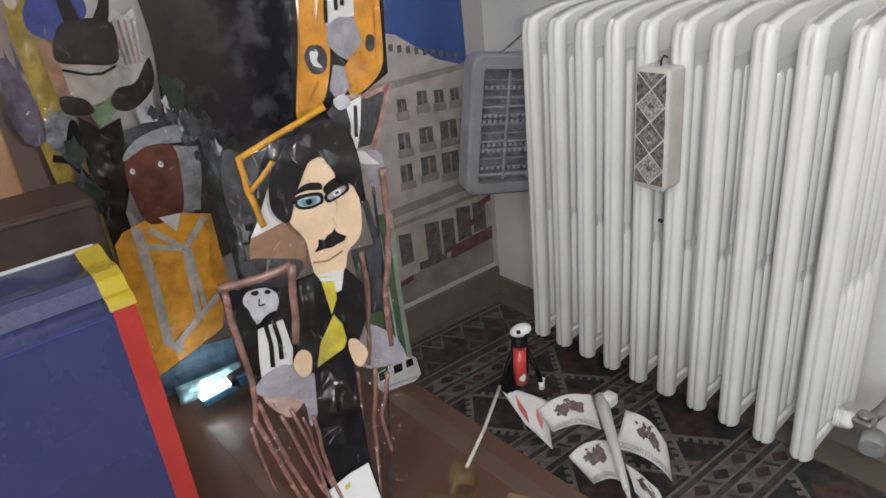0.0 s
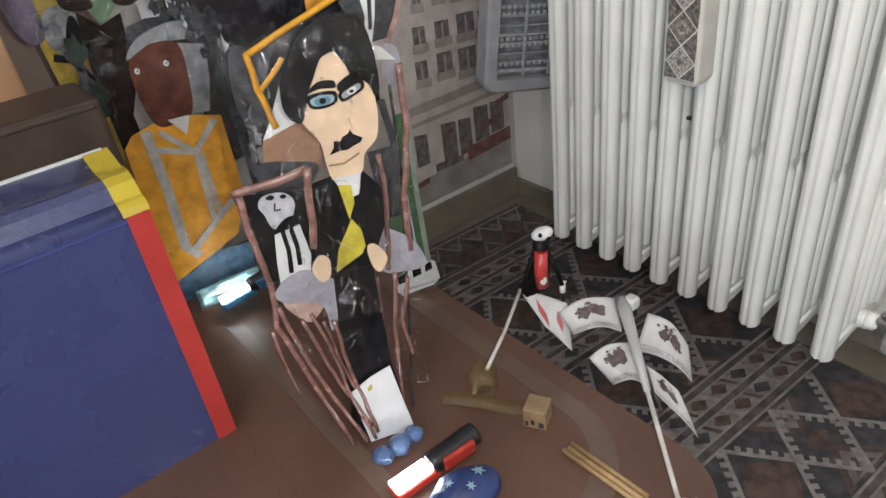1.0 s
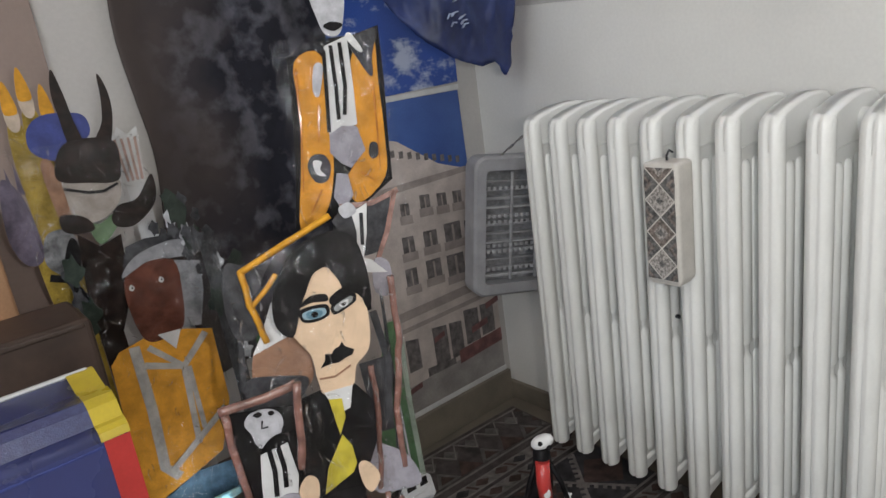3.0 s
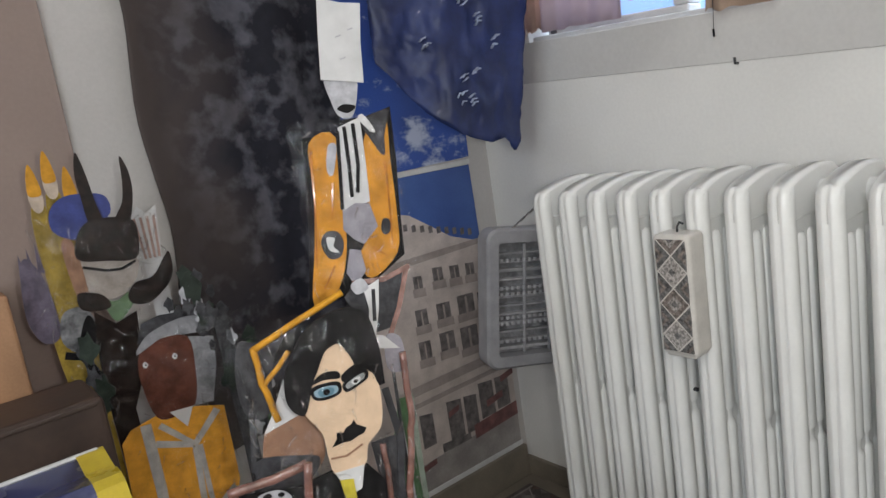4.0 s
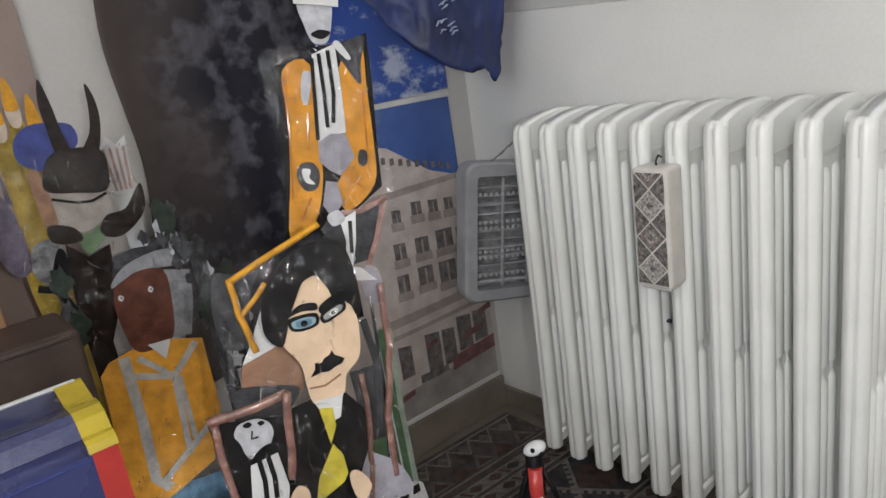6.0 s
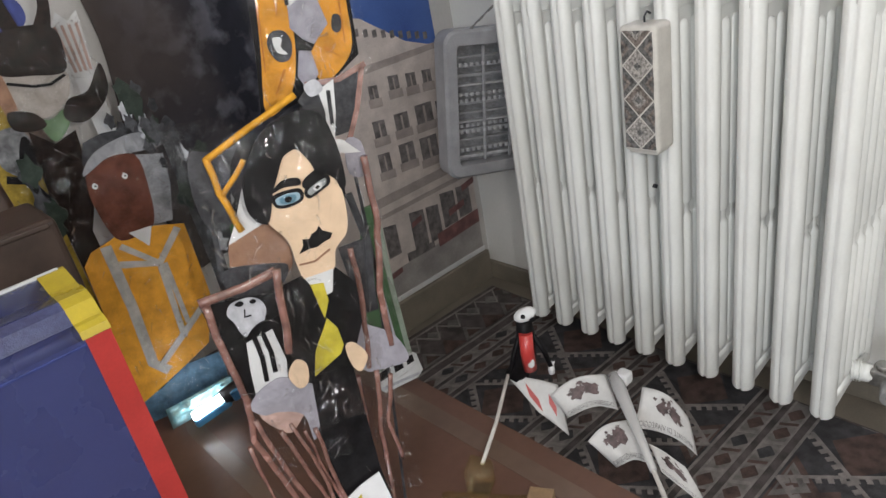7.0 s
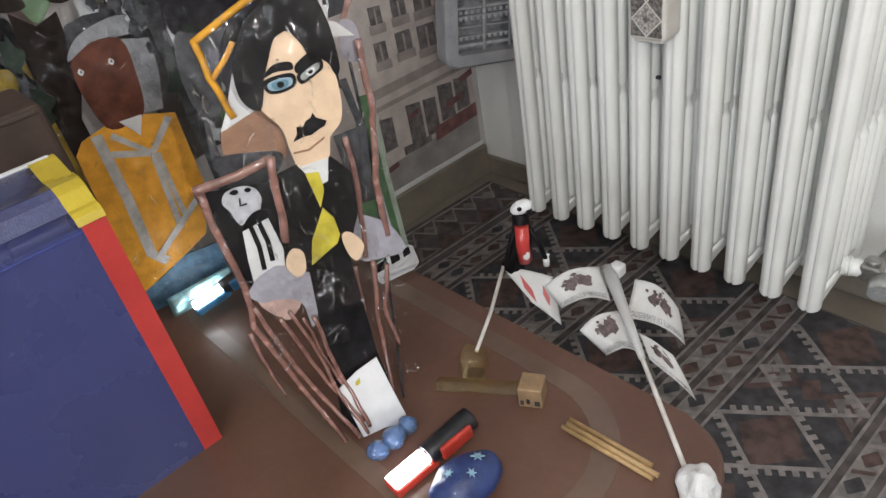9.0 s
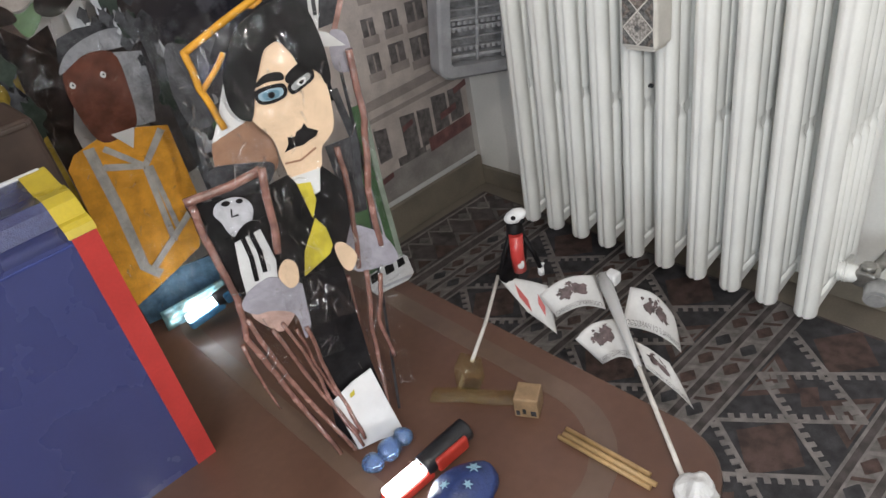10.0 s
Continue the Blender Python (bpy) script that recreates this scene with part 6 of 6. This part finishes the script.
def flag(label, a, b, c, d, bow, prints):
    """A small paper flag over the corners a (top near the pole), b (top far), c (low far), d (low near), bowed out."""
    a, b, c, d = (Vector(p) for p in (a, b, c, d))
    nrm = (b - a).cross(d - a).normalized()
    if nrm.dot(Vector((0.06, 0.01, 0.82)) - a) < 0:
        nrm = -nrm

    def at(u, v, lift=0.0):
        p = (a * (1 - u) + b * u) * (1 - v) + (d * (1 - u) + c * u) * v
        return p + nrm * (bow * math.sin(math.pi * u) + 0.003 * math.sin(7 * u + 3 * v) + lift) + (a - d).normalized() * (0.8 * bow * math.sin(math.pi * u))

    th = thing("paper_flag", label, "flag", None, "carnival flags")
    bm = bmesh.new()
    g = [[bm.verts.new(at(i / 16, j / 10)) for i in range(17)] for j in range(11)]
    for j in range(10):
        for i in range(16):
            bm.faces.new((g[j][i], g[j][i + 1], g[j + 1][i + 1], g[j + 1][i]))
    ob = part("sheet", bm, FLAG, th, smooth=True)
    ob.modifiers.new("thickness", "SOLIDIFY").thickness = 0.0005
    if prints == "lozenge":
        bm = bmesh.new()
        for cu, r in ((0.30, 0.12), (0.75, 0.08)):
            bm.faces.new([bm.verts.new(at(cu + x * r, 0.5 + z * r * 3, 0.0012)) for x, z in ((1, 0), (0, 1), (-1, 0), (0, -1))])
        part("printed_lozenge", bm, REDP, th, "red lozenge print")
        return th
    bm = bmesh.new()
    rnd = random.Random(len(label) + int(1000 * a.x))
    for k in range(42):
        near = k % 3
        cu, cv = (0.62, 0.50, 0.38)[near] + rnd.gauss(0, (0.035, 0.12, 0.04)[near]), (0.44, 0.26, 0.40)[near] + rnd.gauss(0, (0.05, 0.08, 0.06)[near])
        r, ph = rnd.uniform(0.025, (0.10, 0.05, 0.11)[near]), rnd.random() * 6
        pts = [(min(0.94, max(0.06, cu + r * (1 + 0.4 * math.sin(3 * q + ph)) * math.cos(q))), min(0.75, max(0.08, cv + 1.2 * r * (1 + 0.4 * math.sin(4 * q + ph)) * math.sin(q)))) for q in (math.tau * i / 9 for i in range(9))]
        bm.faces.new([bm.verts.new(at(u, v, 0.0010 + 0.00003 * k)) for u, v in pts])
    part("printed_figure_motif", bm, PRINT, th, "dark red-brown printed blot")
    for words, size, u0, v0 in (("CARNEVALE DI VIAREGGIO", 0.085, 0.97, 0.94),):
        vs, fs = text_mesh(words, size)
        wmax = max(v.x for v in vs)
        bm = bmesh.new()
        made = [bm.verts.new(at(u0 - v.x / wmax * 0.92, v0 - v.y * 2.4, 0.0013)) for v in vs]
        for fa in fs:
            bm.faces.new([made[i] for i in fa])
        part("printed_words", bm, LETTER, th, "mirrored grey lettering")
    return th


flag("white paper flag with red lozenge print on a thin stick", (0.5302, 0.5141, 0.3097), (0.5683, 0.4681, 0.2902), (0.5479, 0.4412, 0.2386), (0.5357, 0.4744, 0.2666), 0.004, "lozenge")
flag("white printed paper flag curling over the pole", (0.6029, 0.4218, 0.303), (0.5437, 0.4601, 0.2949), (0.5463, 0.4375, 0.2692), (0.5924, 0.4, 0.2672), 0.012, "blot")
flag("white printed paper flag hanging beside the pole", (0.5756, 0.3755, 0.2761), (0.5311, 0.4002, 0.2647), (0.5396, 0.3686, 0.2353), (0.5666, 0.3469, 0.2341), 0.01, "blot")
flag("white printed paper flag with curled outer edge", (0.6133, 0.379, 0.2969), (0.6324, 0.3339, 0.2604), (0.6175, 0.3135, 0.2239), (0.5822, 0.3725, 0.2615), 0.01, "blot")
flag("narrow white paper flag drooping to a point", (0.5599, 0.3395, 0.2726), (0.575, 0.3056, 0.2462), (0.5694, 0.2704, 0.1991), (0.5535, 0.3214, 0.2469), 0.003, "blot")
POLEWOOD = mat("white_stick_paint", (0.55, 0.52, 0.48), 0.5, vary=0.1, scale=60)
pole = thing("flag_pole", "pale wooden flag pole wrapped in clear tape", "pole")
bm = bmesh.new()
tube(bm, [(0.442, 0.210, TOP + 0.018), (0.520, 0.304, 0.270), (0.609, 0.414, 0.300)], 0.0026, 10)
part("rod", bm, POLEWOOD, pole)
bm = bmesh.new()
tube(bm, [(0.528, 0.314, 0.273), (0.56, 0.353, 0.2835), (0.590, 0.390, 0.2935), (0.609, 0.414, 0.300)], 0.0040, 10, r2=0.0095)
part("tape_wrap", bm, HAZY, pole, "clear tape wrapped round the pole")
bm = bmesh.new()
box(bm, (0.606, 0.396, 0.292), (0.622, 0.412, 0.308), 0.003)
part("paper_knob", bm, WHITE, pole, "small white paper knob")
bm = bmesh.new()
tube(bm, [(0.430, 0.470, TOP + 0.034), (0.48, 0.491, 0.284), (0.5315, 0.5135, 0.310)], 0.0024, 8)
tagged(part("flag_stick", bm, POLEWOOD), "thin pale stick leaning out of the putty lump", "stick")
bm = bmesh.new()
bmesh.ops.create_uvsphere(bm, u_segments=20, v_segments=14, radius=1, matrix=Matrix.Diagonal((0.019, 0.019, 0.023, 1)))
for v in bm.verts:
    v.co *= 1 + 0.25 * noise.noise(v.co * 70)
    v.co.z = max(v.co.z, -0.018)
tagged(part("crumpled_holder", bm, WHITE, m=pose(0.437, 0.196, TOP + 0.018)), "crumpled white tissue wad holding the flag pole", "paper wad")

# ---- small doll on the stick's tip: one plain mesh ----
def doll(bm):
    bmesh.ops.create_uvsphere(bm, u_segments=18, v_segments=12, radius=1, matrix=Matrix.Translation((0.006, 0, 0.083)) @ Matrix.Rotation(radians(-20), 4, "Y") @ Matrix.Diagonal((0.0125, 0.008, 0.0075, 1)))
    n0 = len(bm.faces)
    for fa in bm.faces:
        fa.material_index = 0
    for x, z in ((0.004, 0.0845), (0.0125, 0.0795)):
        bmesh.ops.create_icosphere(bm, subdivisions=2, radius=1, matrix=Matrix.Translation((x, -0.0062, z)) @ Matrix.Diagonal((0.003, 0.0025, 0.0028, 1)))
    for fa in bm.faces[n0:]:
        fa.material_index = 1
    tube(bm, [(0.004, 0.001, 0.077), (0.004, 0.002, 0.06), (0.002, 0.003, 0.03), (-0.012, 0.002, 0.004)], 0.0085, 12, 1, r2=0.013)
    tube(bm, [(0.010, 0, 0.06), (0.021, -0.002, 0.035), (0.026, -0.003, 0.016)], 0.003, 8, 1)
    tube(bm, [(-0.002, 0, 0.06), (-0.012, -0.003, 0.035), (-0.019, -0.002, 0.006)], 0.003, 8, 1)
    tube(bm, [(0.004, -0.006, 0.064), (0.003, -0.0085, 0.04), (0.004, -0.006, 0.018)], 0.0075, 12, 2)
    n1 = len(bm.faces)
    bmesh.ops.create_icosphere(bm, subdivisions=2, radius=1, matrix=Matrix.Translation((0.005, -0.0135, 0.030)) @ Matrix.Diagonal((0.0045, 0.0015, 0.0065, 1)))
    bm.faces.ensure_lookup_table()
    for fa in bm.faces[n1:]:
        fa.material_index = 0
    for k in range(4):
        tube(bm, [(0.026, -0.003, 0.014), (0.0225 + 0.0026 * k, -0.003, 0.0235 - 0.001 * k)], 0.0011, 6, 0)
    tube(bm, [(0.0265, -0.003, 0.006), (0.0265, -0.003, 0.016)], 0.0035, 8, 0)


cutout("doll", "small black and red doll with white skull head", upright(0.5475, 0.502, 0.298, 45) @ pose(0.004, 0, 0) @ Matrix.Scale(1.12, 4), doll, [WHITE, BLACK, RED], "doll", "")
